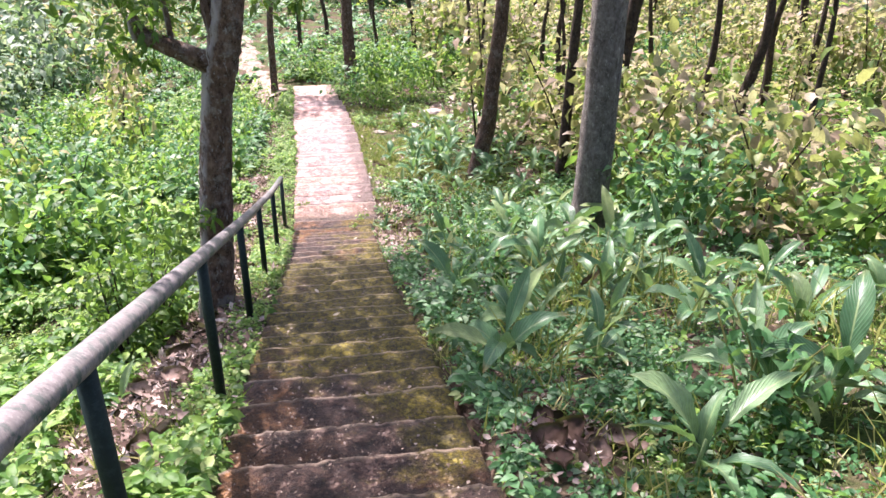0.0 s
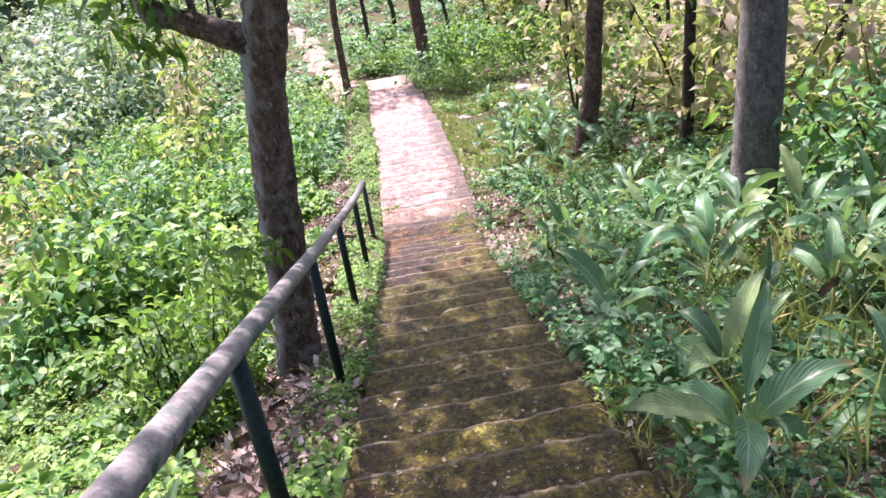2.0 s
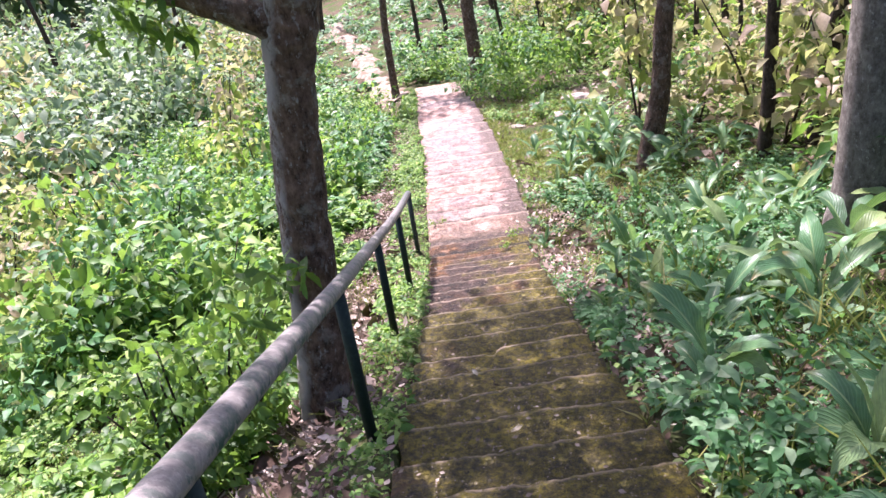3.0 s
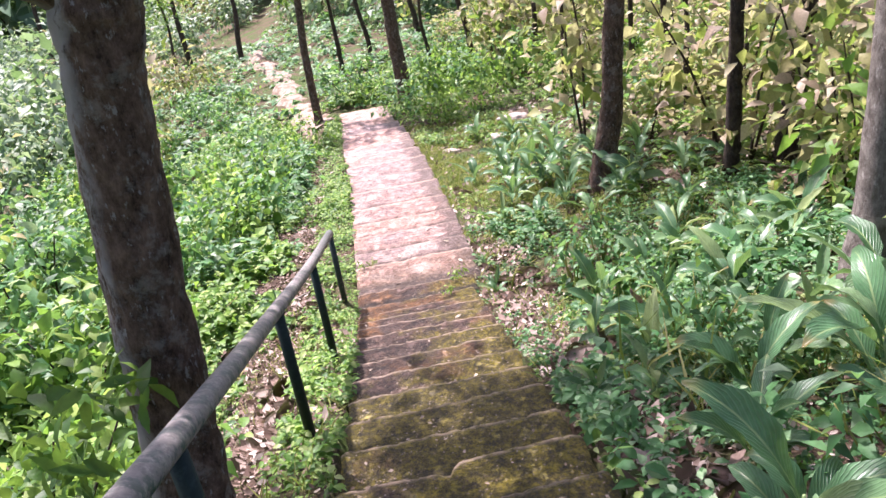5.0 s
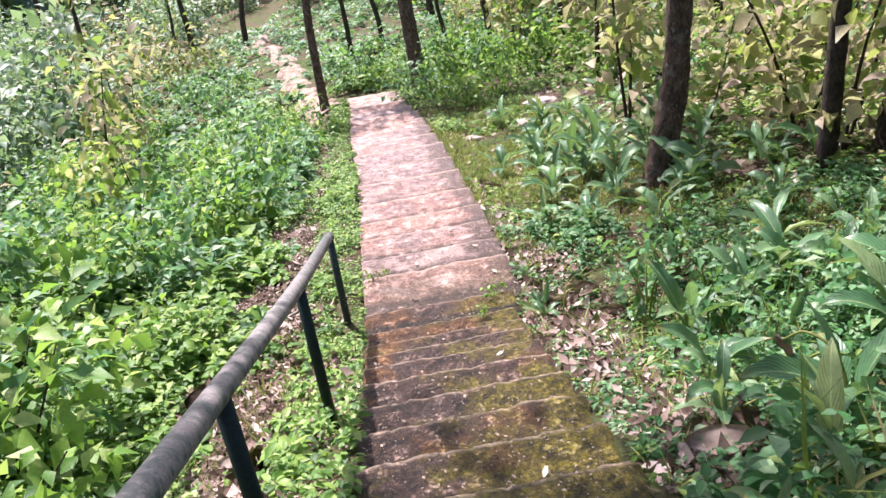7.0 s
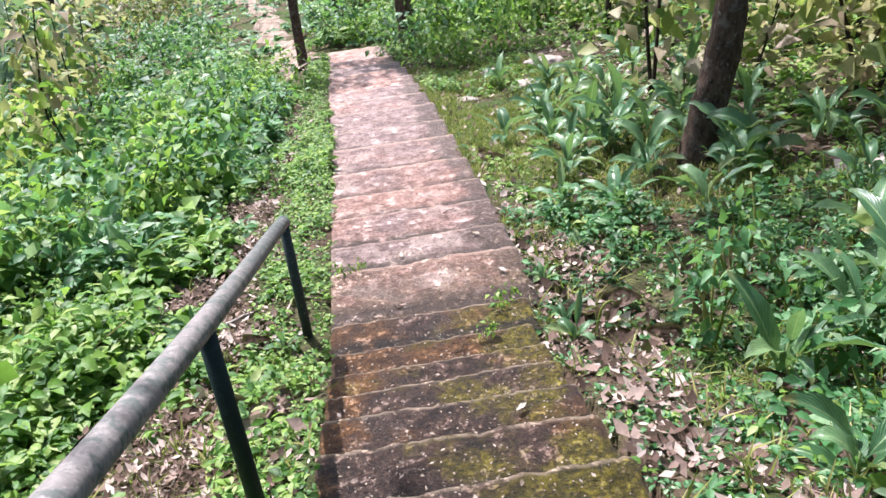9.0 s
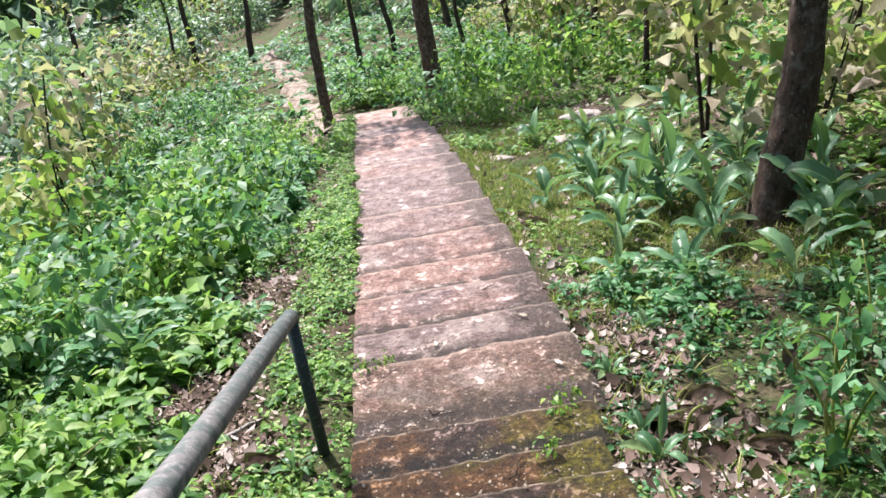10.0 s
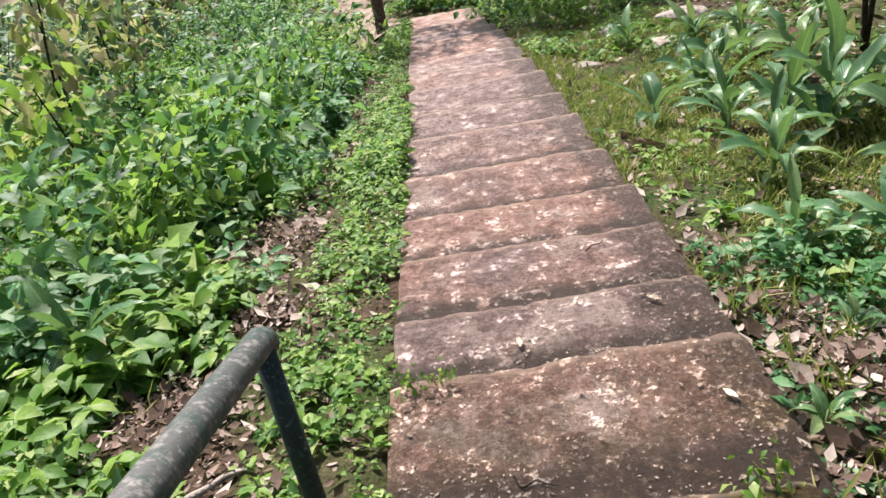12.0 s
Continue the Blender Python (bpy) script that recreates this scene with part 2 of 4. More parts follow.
SOIL = soil_material()
MOSSY, BARE = mossy_concrete(), bare_concrete()
BARK_LEAN = bark_material("lichen_crusted_bark", (0.042, 0.023, 0.014), (0.30, 0.195, 0.135), 0.7, 0.9)
BARK_DARK = bark_material("brown_bark", (0.028, 0.017, 0.011), (0.18, 0.12, 0.085), 0.4)
BARK_GREY = bark_material("grey_bark", (0.09, 0.075, 0.062), (0.27, 0.24, 0.21), 0.6)
BARK_THIN = bark_material("thin_bark", (0.02, 0.015, 0.012), (0.09, 0.065, 0.045), 0.1)
RAIL_PAINT = paint_metal("weathered_rail_paint", (0.215, 0.190, 0.180), (0.008, 0.055, 0.042), 0.50, 0.55)
POST_PAINT = paint_metal("dark_green_paint", (0.004, 0.016, 0.012), (0.012, 0.03, 0.024), 0.6, 0.6)
HERB = leaf_material("herb_leaves", ((0.0, (0.035, 0.11, 0.02)), (0.4, (0.12, 0.27, 0.04)), (0.8, (0.28, 0.43, 0.08)), (1.0, (0.46, 0.54, 0.22))), 0.5)
HERB_COOL = leaf_material("cool_herb_leaves", ((0.0, (0.025, 0.085, 0.03)), (0.45, (0.06, 0.20, 0.06)), (0.82, (0.15, 0.33, 0.13)), (1.0, (0.38, 0.48, 0.30))))
GRASS = leaf_material("grass_blades", ((0.0, (0.08, 0.14, 0.02)), (0.5, (0.23, 0.27, 0.05)), (1.0, (0.48, 0.41, 0.17))), 0.35)
BROAD = leaf_material("broad_leaves", ((0.0, (0.045, 0.13, 0.05)), (0.5, (0.085, 0.21, 0.085)), (0.85, (0.17, 0.30, 0.13)), (1.0, (0.27, 0.34, 0.12))), 0.3, 0.36, 0.5, 1.0)
TEAK = leaf_material("yellowing_leaves", ((0.0, (0.07, 0.14, 0.035)), (0.25, (0.24, 0.29, 0.065)), (0.5, (0.42, 0.37, 0.16)), (0.75, (0.50, 0.41, 0.28)), (1.0, (0.36, 0.25, 0.18))), 0.5)
TREE_LEAF = leaf_material("tree_leaves", ((0.0, (0.03, 0.09, 0.018)), (0.6, (0.08, 0.18, 0.03)), (1.0, (0.18, 0.28, 0.05))), 0.45)
DEAD = leaf_material("dead_leaves", ((0.0, (0.035, 0.020, 0.016)), (0.4, (0.13, 0.080, 0.064)), (0.74, (0.31, 0.22, 0.185)), (1.0, (0.60, 0.50, 0.44))), 0.15, 0.8, 0.15)
YOUNG = leaf_material("green_yellow_leaves", ((0.0, (0.05, 0.14, 0.025)), (0.4, (0.17, 0.30, 0.05)), (0.75, (0.36, 0.40, 0.10)), (1.0, (0.52, 0.43, 0.24))), 0.5)
# distance haze is put into this leaf colour: paler and greyer than the near leaves
FAR_LEAF_HAZED = leaf_material("haze_paled_leaves", ((0.0, (0.08, 0.16, 0.09)), (0.6, (0.19, 0.29, 0.17)), (1.0, (0.42, 0.48, 0.34))), 0.4)
PETAL_M = Mat("pale_petal", 0.6, 0.3)
PETAL = PETAL_M.done(PETAL_M.ramp(PETAL_M.noise(40, 4), (0.3, (0.55, 0.47, 0.36)), (0.7, (0.75, 0.68, 0.58))))
STONE_M = Mat("pale_stone", 0.9, 0.2)
STONE = STONE_M.done(STONE_M.ramp(STONE_M.noise(12, 6, 0.65), (0.3, (0.22, 0.18, 0.15)), (0.7, (0.48, 0.41, 0.36))), STONE_M.noise(30, 5), 0.8, 0.02)
PATH_M = Mat("sandy_earth", 0.95, 0.1)
PATH = PATH_M.done(PATH_M.ramp(PATH_M.noise(5, 6, 0.7), (0.38, (0.14, 0.10, 0.07)), (0.5, (0.23, 0.18, 0.14)), (0.62, (0.33, 0.27, 0.22))), PATH_M.noise(20, 5), 0.8, 0.03)

# ---- plan: the slope of the stairs and the ground beside them ----
PROF_Y, PROF_Z = (-14.0, 0.0, 10.95, 11.95, 26.0, 60.0, 160.0, 900.0), (5.02, -0.09, -4.09, -4.18, -6.36, -8.6, -10.0, -10.0)
EDGE_Y = (-5.0, 4.3, 7.5, 11.2, 16.0, 20.0, 26.0)
EDGE_L = (-0.52, -0.49, -0.40, -0.36, -0.36, -0.43, -0.50)
RIGHT_Y = (-5.0, 2.4, 4.5, 7.0, 8.5, 11.0, 12.0, 14.0, 18.0, 22.0, 26.0)
RIGHT_X = (0.64, 0.65, 0.68, 0.69, 0.74, 0.80, 0.94, 1.0, 1.05, 0.98, 0.74)


def prof(y):
    return np.interp(y, PROF_Y, PROF_Z)


def left_edge(y):
    return np.interp(y, EDGE_Y, EDGE_L)


def right_edge(y):
    return np.interp(y, RIGHT_Y, RIGHT_X)


def smooth(a):
    a = np.clip(a, 0, 1)
    return a * a * (3 - 2 * a)


def bumps(x, y):
    return (0.5 * np.sin(1.9 * x + 0.7 * y + 1.0) + 0.5 * np.sin(2.3 * y - 1.1 * x + 2.0) + 0.35 * np.sin(4.7 * x + 3.9 * y) + 0.3 * np.sin(5.9 * y - 4.1 * x + 0.5))


def ground(x, y):
    """The height of the ground at x, y (numbers or arrays)."""
    x, y = np.asarray(x, float), np.asarray(y, float)
    p, dl, dr = prof(y), left_edge(y) - x, x - right_edge(y)
    fall = np.interp(y, (0, 9, 11, 13, 15.5, 60), (0.55, 0.55, 0.05, 0.05, 0.4, 0.4))
    left = -0.07 - fall * smooth((dl - 0.1) / 1.3) - 0.17 * np.clip(dl - 2.2, 0, 14) * smooth((dl - 2.2) / 3)
    right = -0.09 - 0.12 * smooth(dr / 0.9) + 0.20 * smooth((dr - 1.2) / 1.5) + 0.03 * np.clip(dr - 3, 0, 12)
    z = p + np.where(dl > 0, left, np.where(dr > 0, right, -0.07))
    off = np.maximum(np.maximum(dl, dr), 0)
    z = z + 0.05 * bumps(x, y) * smooth((off - 0.05) / 0.8) + 0.35 * np.sin(0.13 * x + 1) * np.sin(0.11 * y) * smooth((off - 6) / 12)
    z = z + 0.17 * bumps(0.62 * x + 3.0, 0.62 * y) * smooth((dl - 1.2) / 1.4)
    under = (dl < -0.02) & (dr < -0.02) & (y < 26.1) & (y > -2.35)
    return np.where(under, p - 0.42, z)


def part(name, bm, material, parent=None, label="", smooth_faces=True):
    """Links a bmesh, or a finished mesh, as one object under parent."""
    if isinstance(bm, bpy.types.Mesh):
        me = bm
    else:
        me = bpy.data.meshes.new(name)
        bm.to_mesh(me)
        bm.free()
    if material and not me.materials:
        me.materials.append(material)
    if smooth_faces:
        me.shade_smooth()
    ob = new(name, me)
    if parent:
        ob.parent = parent
    if label:
        tagged(ob, label)
    return ob


def mesh_of(name, verts, faces, material):
    me = bpy.data.meshes.new(name)
    me.from_pydata(verts.tolist() if hasattr(verts, "tolist") else verts, [], faces.tolist() if hasattr(faces, "tolist") else faces)
    me.materials.append(material)
    return me


rng = np.random.default_rng(7)


def unit(v):
    return v / np.maximum(np.linalg.norm(v, axis=-1, keepdims=True), 1e-6)


def tri_mesh(name, v, faces, material):
    me = bpy.data.meshes.new(name)
    me.vertices.add(len(v))
    me.vertices.foreach_set("co", v.ravel())
    me.loops.add(faces.size)
    me.loops.foreach_set("vertex_index", faces.ravel().astype(np.int32))
    me.polygons.add(len(faces))
    me.polygons.foreach_set("loop_start", np.arange(0, faces.size, 3, dtype=np.int32))
    me.update(calc_edges=True)
    me.materials.append(material)
    me.shade_smooth()
    return me


def leaf_mesh(name, pos, way, length, width, material, droop=0.25, tilt=0.5, r=rng, fine=False):
    """One mesh of many small folded leaves: pos, way (N, 3); length, width (N)."""
    n = len(pos)
    way = unit(way)
    up = unit(np.c_[r.normal(0, tilt, n), r.normal(0, tilt, n), np.ones(n)])
    side = unit(np.cross(way, up))
    nrm = np.cross(side, way)
    length, width = np.asarray(length)[:, None], np.asarray(width)[:, None]
    if fine:
        base = pos
        rows = [base]
        for t, w in ((0.3, 0.9), (0.66, 0.82)):
            c = base + way * length * t - nrm * length * droop * t * t * 0.6
            o, lift = side * width * 0.5 * w, nrm * width * 0.16 * w
            rows += [c + o + lift, c, c - o + lift]
        rows.append(base + way * length - nrm * length * droop)
        v = np.stack(rows, 1).reshape(-1, 3)
        f = [[0, 2, 1], [0, 3, 2], [1, 2, 4], [2, 5, 4], [2, 3, 5], [3, 6, 5], [4, 5, 7], [5, 6, 7]]
        return tri_mesh(name, v, (np.arange(n)[:, None, None] * 8 + np.array(f)).reshape(-1, 3), material)
    mid = pos + way * length * 0.45
    tip = pos + way * length - nrm * length * droop
    v = np.stack([pos, mid + side * width * 0.5 + nrm * width * 0.14, tip, mid - side * width * 0.5 + nrm * width * 0.14, mid], 1).reshape(-1, 3)
    f = np.array([[0, 4, 1], [0, 3, 4], [1, 4, 2], [4, 3, 2]])
    faces = (np.arange(n)[:, None, None] * 5 + f).reshape(-1, 3)
    return tri_mesh(name, v, faces, material)


def tube(points, radii, sides=10, rough=0.0, cap=True, seed=0):
    """A bmesh tube through points with a radius at each; rough roughens its surface."""
    bm = bmesh.new()
    pts = [Vector(p) for p in points]
    rings = []
    for i, p in enumerate(pts):
        d = (pts[min(i + 1, len(pts) - 1)] - pts[max(i - 1, 0)]).normalized()
        a = d.cross(Vector((0.31, 0.95, 0.12))).normalized()
        b = d.cross(a)
        ring = []
        for k in range(sides):
            w = 2 * math.pi * k / sides
            o = a * math.cos(w) + b * math.sin(w)
            g = 1 + rough * (noise.noise(Vector((o.x * 1.7, o.y * 1.7, i * 0.35 + seed * 9.1))) + 0.5 * noise.noise(Vector((o.x * 5, o.y * 5, i * 0.8 + seed * 3.3))))
            ring.append(bm.verts.new(p + o * radii[i] * g))
        rings.append(ring)
    for r0, r1 in zip(rings, rings[1:]):
        for k in range(sides):
            bm.faces.new((r0[k], r0[(k + 1) % sides], r1[(k + 1) % sides], r1[k]))
    if cap:
        bm.faces.new(rings[0][::-1])
        bm.faces.new(rings[-1])
    bmesh.ops.recalc_face_normals(bm, faces=bm.faces)
    return bm


def spline(points, n):
    """Points smoothly along a polyline of control points (Catmull-Rom), n a piece."""
    p = [Vector(q) for q in points]
    p = [p[0] * 2 - p[1]] + p + [p[-1] * 2 - p[-2]]
    out = []
    for i in range(1, len(p) - 2):
        for k in range(n):
            t = k / n
            a, b, c, d = p[i - 1], p[i], p[i + 1], p[i + 2]
            out.append(0.5 * (2 * b + (c - a) * t + (2 * a - 5 * b + 4 * c - d) * t * t + (3 * b - a - 3 * c + d) * t ** 3))
    return out + [p[-2]]


# ---- ground ----
def axis(lo, hi, a, b, fine, grow=1.18):
    inner = list(np.arange(a, b + 1e-6, fine))
    out, s = [a], fine
    while out[-1] > lo:
        s *= grow
        out.append(out[-1] - s)
    tail, s = [inner[-1]], fine
    while tail[-1] < hi:
        s *= grow
        tail.append(tail[-1] + s)
    return np.array(out[:0:-1] + inner + tail[1:])


def build_ground():
    xs, ys = axis(-420, 420, -4.0, 5.0, 0.11), axis(-60, 900, -1.0, 27.0, 0.16)
    gx, gy = np.meshgrid(xs, ys)
    gz = ground(gx, gy) + 0.012 * rng.normal(size=gx.shape)
    v = np.c_[gx.ravel(), gy.ravel(), gz.ravel()]
    nx, ny = len(xs), len(ys)
    i = (np.arange(ny - 1)[:, None] * nx + np.arange(nx - 1)).ravel()
    me = mesh_of("ground", v, np.c_[i, i + 1, i + nx + 1, i + nx], SOIL)
    return tagged(part("ground", me, None), "brown forest soil with litter and moss, sloping downhill", "ground", kind="structure")


build_ground()


def build_dirt_path():
    line = spline([(-0.95, 25.0, 0), (-1.5, 27.5, 0), (-2.1, 31.2, 0), (-2.7, 36.5, 0), (-4.2, 43.0, 0), (-4.6, 52.0, 0)], 14)
    bm = bmesh.new()
    rows = []
    for i, p in enumerate(line):
        w = 0.42 + 0.1 * math.sin(i * 0.9) + 0.12 * math.sin(i * 2.3)
        row = []
        for k in range(7):
            x = p.x + (k / 3 - 1) * w
            row.append(bm.verts.new((x, p.y, float(ground(x, p.y)) + (0.09 if 0 < k < 6 else -0.04))))
        rows.append(row)
    for a, b in zip(rows, rows[1:]):
        for k in range(6):
            bm.faces.new((a[k], a[k + 1], b[k + 1], b[k]))
    return tagged(part("dirt_path", bm, PATH), "pale trodden sandy footpath leading on downhill", "path", kind="structure")


build_dirt_path()

# ---- the stairs ----
NOSINGS = (-2.2, -1.83, -1.45, -1.07, -0.69, -0.31, 0.07, 0.45, 0.83, 1.2, 1.58, 1.96, 2.33, 2.71, 3.10, 3.53, 3.91, 4.28, 4.60, 4.92, 5.25, 5.65, 6.04, 6.41, 6.80, 7.22,
           7.65, 8.04, 8.48, 8.90, 9.28, 9.71, 10.05, 10.37, 10.66, 11.0, 11.33,
           12.10, 12.62, 13.28, 13.91, 14.75, 15.83, 16.75, 17.95, 18.9, 19.85, 20.8, 21.8, 22.8, 23.9, 24.95, 26.0)


def step_mesh(y0, y1, z1, seed, bare):
    """One cast concrete step from y0 to its nosing at y1: uneven top, worn front edge, front and sides."""
    r = random.Random(seed)
    bm = bmesh.new()
    uv = bm.loops.layers.uv.new("UVMap")
    nx, ny = 44, 8
    skew = 0.03 * r.uniform(-1, 1)
    grid, coords = [], {}
    fall = 0.0 if not bare else 0.012
    back = y0 - 0.03
    for j in range(ny + 1):
        row = []
        for i in range(nx + 1):
            u, v = i / nx, j / ny
            front = y1 + skew * (u - 0.5) + 0.016 * noise.noise(Vector((u * 4, seed * 3.7, 0))) + 0.016 * noise.noise(Vector((u * 13, seed * 3.7, 5))) + 0.014 * noise.noise(Vector((u * 34, seed, 2)))
            if abs(y1 - 6.80) < 0.01:
                front += 0.022 * math.tanh((u - 0.44) * 30) - 0.06 * math.exp(-((u - 0.45) * 40) ** 2)
            y = back + (front - back) * (v ** 0.8)
            xl, xr = float(left_edge(y1)) + 0.02 * noise.noise(Vector((v * 3, seed, 1))), float(right_edge(y1)) + 0.02 * noise.noise(Vector((v * 3, seed, 2)))
            x = xl + (xr - xl) * u
            z = z1 + fall * (1 - v) + 0.008 * noise.noise(Vector((x * 3, y * 3, seed))) + 0.004 * noise.noise(Vector((x * 13, y * 13, seed)))
            if j == ny:
                z -= 0.012 + 0.014 * max(0, noise.noise(Vector((u * 11, seed * 1.3, 8))))
            if i in (0, nx):
                z -= 0.012
            w = bm.verts.new((x, y, z))
            coords[w] = (u, v)
            row.append(w)
        grid.append(row)
    for j in range(ny):
        for i in range(nx):
            bm.faces.new((grid[j][i], grid[j][i + 1], grid[j + 1][i + 1], grid[j + 1][i]))
    loop = grid[-1][:]
    low = []
    for w in loop:
        q = bm.verts.new((w.co.x, w.co.y - 0.012, w.co.z - 0.26))
        coords[q] = (coords[w][0], 0.5)
        low.append(q)
    for a, b, c, d in zip(loop, loop[1:], low[1:], low):
        bm.faces.new((a, b, c, d))
    for side, turn in ((0, 1), (nx, -1)):
        col = [row[side] for row in grid]
        foot = []
        for w in col:
            q = bm.verts.new((w.co.x + 0.01 * turn, w.co.y, z1 - 0.28))
            coords[q] = (coords[w][0], 0.5)
            foot.append(q)
        for a, b, c, d in zip(col, col[1:], foot[1:], foot):
            bm.faces.new((a, b, c, d) if turn > 0 else (d, c, b, a))
    for f in bm.faces:
        for l in f.loops:
            l[uv].uv = coords[l.vert]
    bmesh.ops.recalc_face_normals(bm, faces=bm.faces)
    return bm


def build_stairs():
    stairs = tagged(new("staircase"), "long worn outdoor concrete stairs, mossy above and bare pinkish below", "stairs", kind="structure")
    for n, (y0, y1) in enumerate(zip(NOSINGS, NOSINGS[1:])):
        bare = y1 > 11.4
        part("step", step_mesh(y0, y1, float(prof(y1)), n + 1, bare), BARE if bare else MOSSY, stairs)
    return stairs


build_stairs()


# ---- the handrail ----
def build_handrail():
    rail = tagged(new("handrail"), "weathered grey pipe handrail on dark green posts beside the stairs", "handrail")
    posts = [(-0.60, -2.25, 1.76), (-0.60, -0.25, 0.98), (-0.60, 1.75, 0.20), (-0.60, 3.73, -0.585), (-0.595, 5.70, -1.365), (-0.59, 7.66, -2.125), (-0.53, 9.29, -2.69), (-0.50, 11.33, -3.39)]
    line = spline(posts, 6)
    x, y, z = posts[-1]
    bend = [(x, y + 0.0, z), (x + 0.002, y + 0.018, z - 0.012), (x + 0.004, y + 0.028, z - 0.035)]
    part("rail", tube(line[:-1] + bend, [0.037] * (len(line) - 1) + [0.037, 0.036, 0.032], 16, 0.03), RAIL_PAINT, rail, "grey pipe with flaking paint")
    for n, (x, y, z) in enumerate(posts):
        foot = float(ground(x, y)) - 0.15
        part("post", tube([(x, y + 0.01, foot), (x, y + 0.006, (foot + z) / 2), (x, y, z - 0.012)], [0.029, 0.029, 0.029], 12), POST_PAINT, rail, "dark green steel post")
    return rail


build_handrail()


# ---- trees ----
def crown_mesh(name, centre, radius, count, size, material, seed, flat=0.6, clumps=26, slim=1.0, fine=False, stretch=(1, 1)):
    """A ragged crown: leaves gathered round many clump centres, with gaps."""
    r = np.random.default_rng(seed)
    c = unit(r.normal(size=(clumps, 3))) * (r.random((clumps, 1)) ** 0.4) * radius * (stretch[0], stretch[1], flat)
    k = r.integers(0, clumps, count)
    p = c[k] + r.normal(size=(count, 3)) * radius * 0.16 + centre
    way = unit(r.normal(size=(count, 3)) + (0, 0, -0.35))
    ln = size * r.uniform(0.6, 1.3, count)
    return leaf_mesh(name, p, way, ln, ln * slim * r.uniform(0.38, 0.55, count), material, 0.3, 0.9, r, fine)


def build_tree(label, line, radii, bark, crown=None, branches=(), hanging=(), rough=0.13, seed=1, leaf=TREE_LEAF, sides=22, stretch=(1, 1)):
    """A tree: trunk along line, limbs, and a crown of many leaves. Places in the world; the empty stands at the foot."""
    x, y, z = line[0]
    tree = tagged(new("tree"), label, "tree")
    tree.location = (x, y, z)
    base = Vector((x, y, z))
    pts = [p - base for p in spline(line, 16)]
    rad = np.interp(np.linspace(0, 1, len(pts)), np.linspace(0, 1, len(radii)), radii)
    part("trunk", tube(pts, list(rad), sides, rough, seed=seed), bark, tree)
    for b, (bl, br) in enumerate(branches):
        bp = [p - base for p in spline(bl, 6)]
        part("branch", tube(bp, list(np.interp(np.linspace(0, 1, len(bp)), np.linspace(0, 1, len(br)), br)), 10, 0.12, seed=seed + b), bark, tree)
    if crown:
        cc, radius, count, size = crown
        tagged(part("crown", crown_mesh("crown", np.array(Vector(cc) - base), radius, count, size, leaf, seed, stretch=stretch), leaf, tree), kind="stuff")
    for hc, radius, count, size in hanging:
        tagged(part("foliage", crown_mesh("foliage", np.array(Vector(hc) - base), radius, count, size, leaf, seed + 50 + int(count), 0.8, 9, 0.75, True), leaf, tree), kind="stuff")
    return tree


# the crown stays out of view, shifted and stretched to shade the upper stairs
build_tree("leaning brown-barked tree with a stubby side branch beside the handrail",
           [(-1.00, 6.72, -3.15), (-0.99, 6.7, -2.75), (-0.93, 6.7, -2.2), (-0.86, 6.7, -1.5), (-0.76, 6.7, -0.7), (-0.68, 6.7, -0.35), (-0.58, 6.7, 0.1), (-0.5, 6.75, 1.2), (-0.6, 6.9, 3.2), (-0.9, 7.2, 5.2)],
           (0.22, 0.175, 0.15, 0.138, 0.128, 0.14, 0.128, 0.115, 0.09, 0.04), BARK_LEAN,
           crown=((-0.8, 9.2, 4.0), 3.9, 5600, 0.2), stretch=(0.42, 1.3),
           branches=[([(-0.72, 6.7, -0.42), (-0.95, 6.68, -0.30), (-1.14, 6.66, -0.20), (-1.27, 6.66, -0.13), (-1.33, 6.68, 0.02)], (0.10, 0.078, 0.066, 0.078, 0.035)),
                     ([(-0.66, 6.7, -0.30), (-0.75, 6.74, 0.0), (-0.80, 6.85, 0.5), (-1.2, 7.0, 1.4), (-2.0, 7.3, 2.8)], (0.06, 0.05, 0.045, 0.035, 0.015)),
                     ([(-1.05, 6.68, -0.24), (-1.08, 6.75, 0.1), (-1.2, 6.9, 0.8), (-1.6, 7.0, 1.8)], (0.025, 0.022, 0.018, 0.008)),
                     ([(-0.55, 6.75, 1.0), (0.3, 8.0, 2.2), (1.2, 10.0, 3.7)], (0.07, 0.055, 0.02)), ([(-0.6, 6.85, 2.0), (-0.8, 8.6, 3.0), (-1.2, 11.2, 4.2)], (0.07, 0.05, 0.02))],
           hanging=[((-1.35, 6.8, -0.02), 0.36, 150, 0.13), ((-1.45, 6.7, -0.32), 0.22, 60, 0.13), ((-0.95, 7.1, 0.12), 0.4, 160, 0.12), ((-0.25, 7.2, 0.22), 0.38, 130, 0.12), ((-1.5, 6.4, 0.35), 0.5, 160, 0.13), ((-0.90, 6.50, -1.66), 0.07, 7, 0.12), ((-1.15, 6.45, -1.75), 0.3, 70, 0.12)],
           seed=3)
build_tree("tall straight tree with smooth grey ringed bark", [(3.22, 8.43, -3.3), (3.27, 8.43, -2.6), (3.27, 8.43, -1.2), (3.27, 8.5, 1.0), (3.4, 8.6, 4.0), (3.5, 8.8, 7.5)],
           (0.26, 0.21, 0.195, 0.185, 0.15, 0.05), BARK_GREY, crown=((3.6, 8.9, 7.4), 2.3, 1700, 0.24), rough=0.05, seed=5)
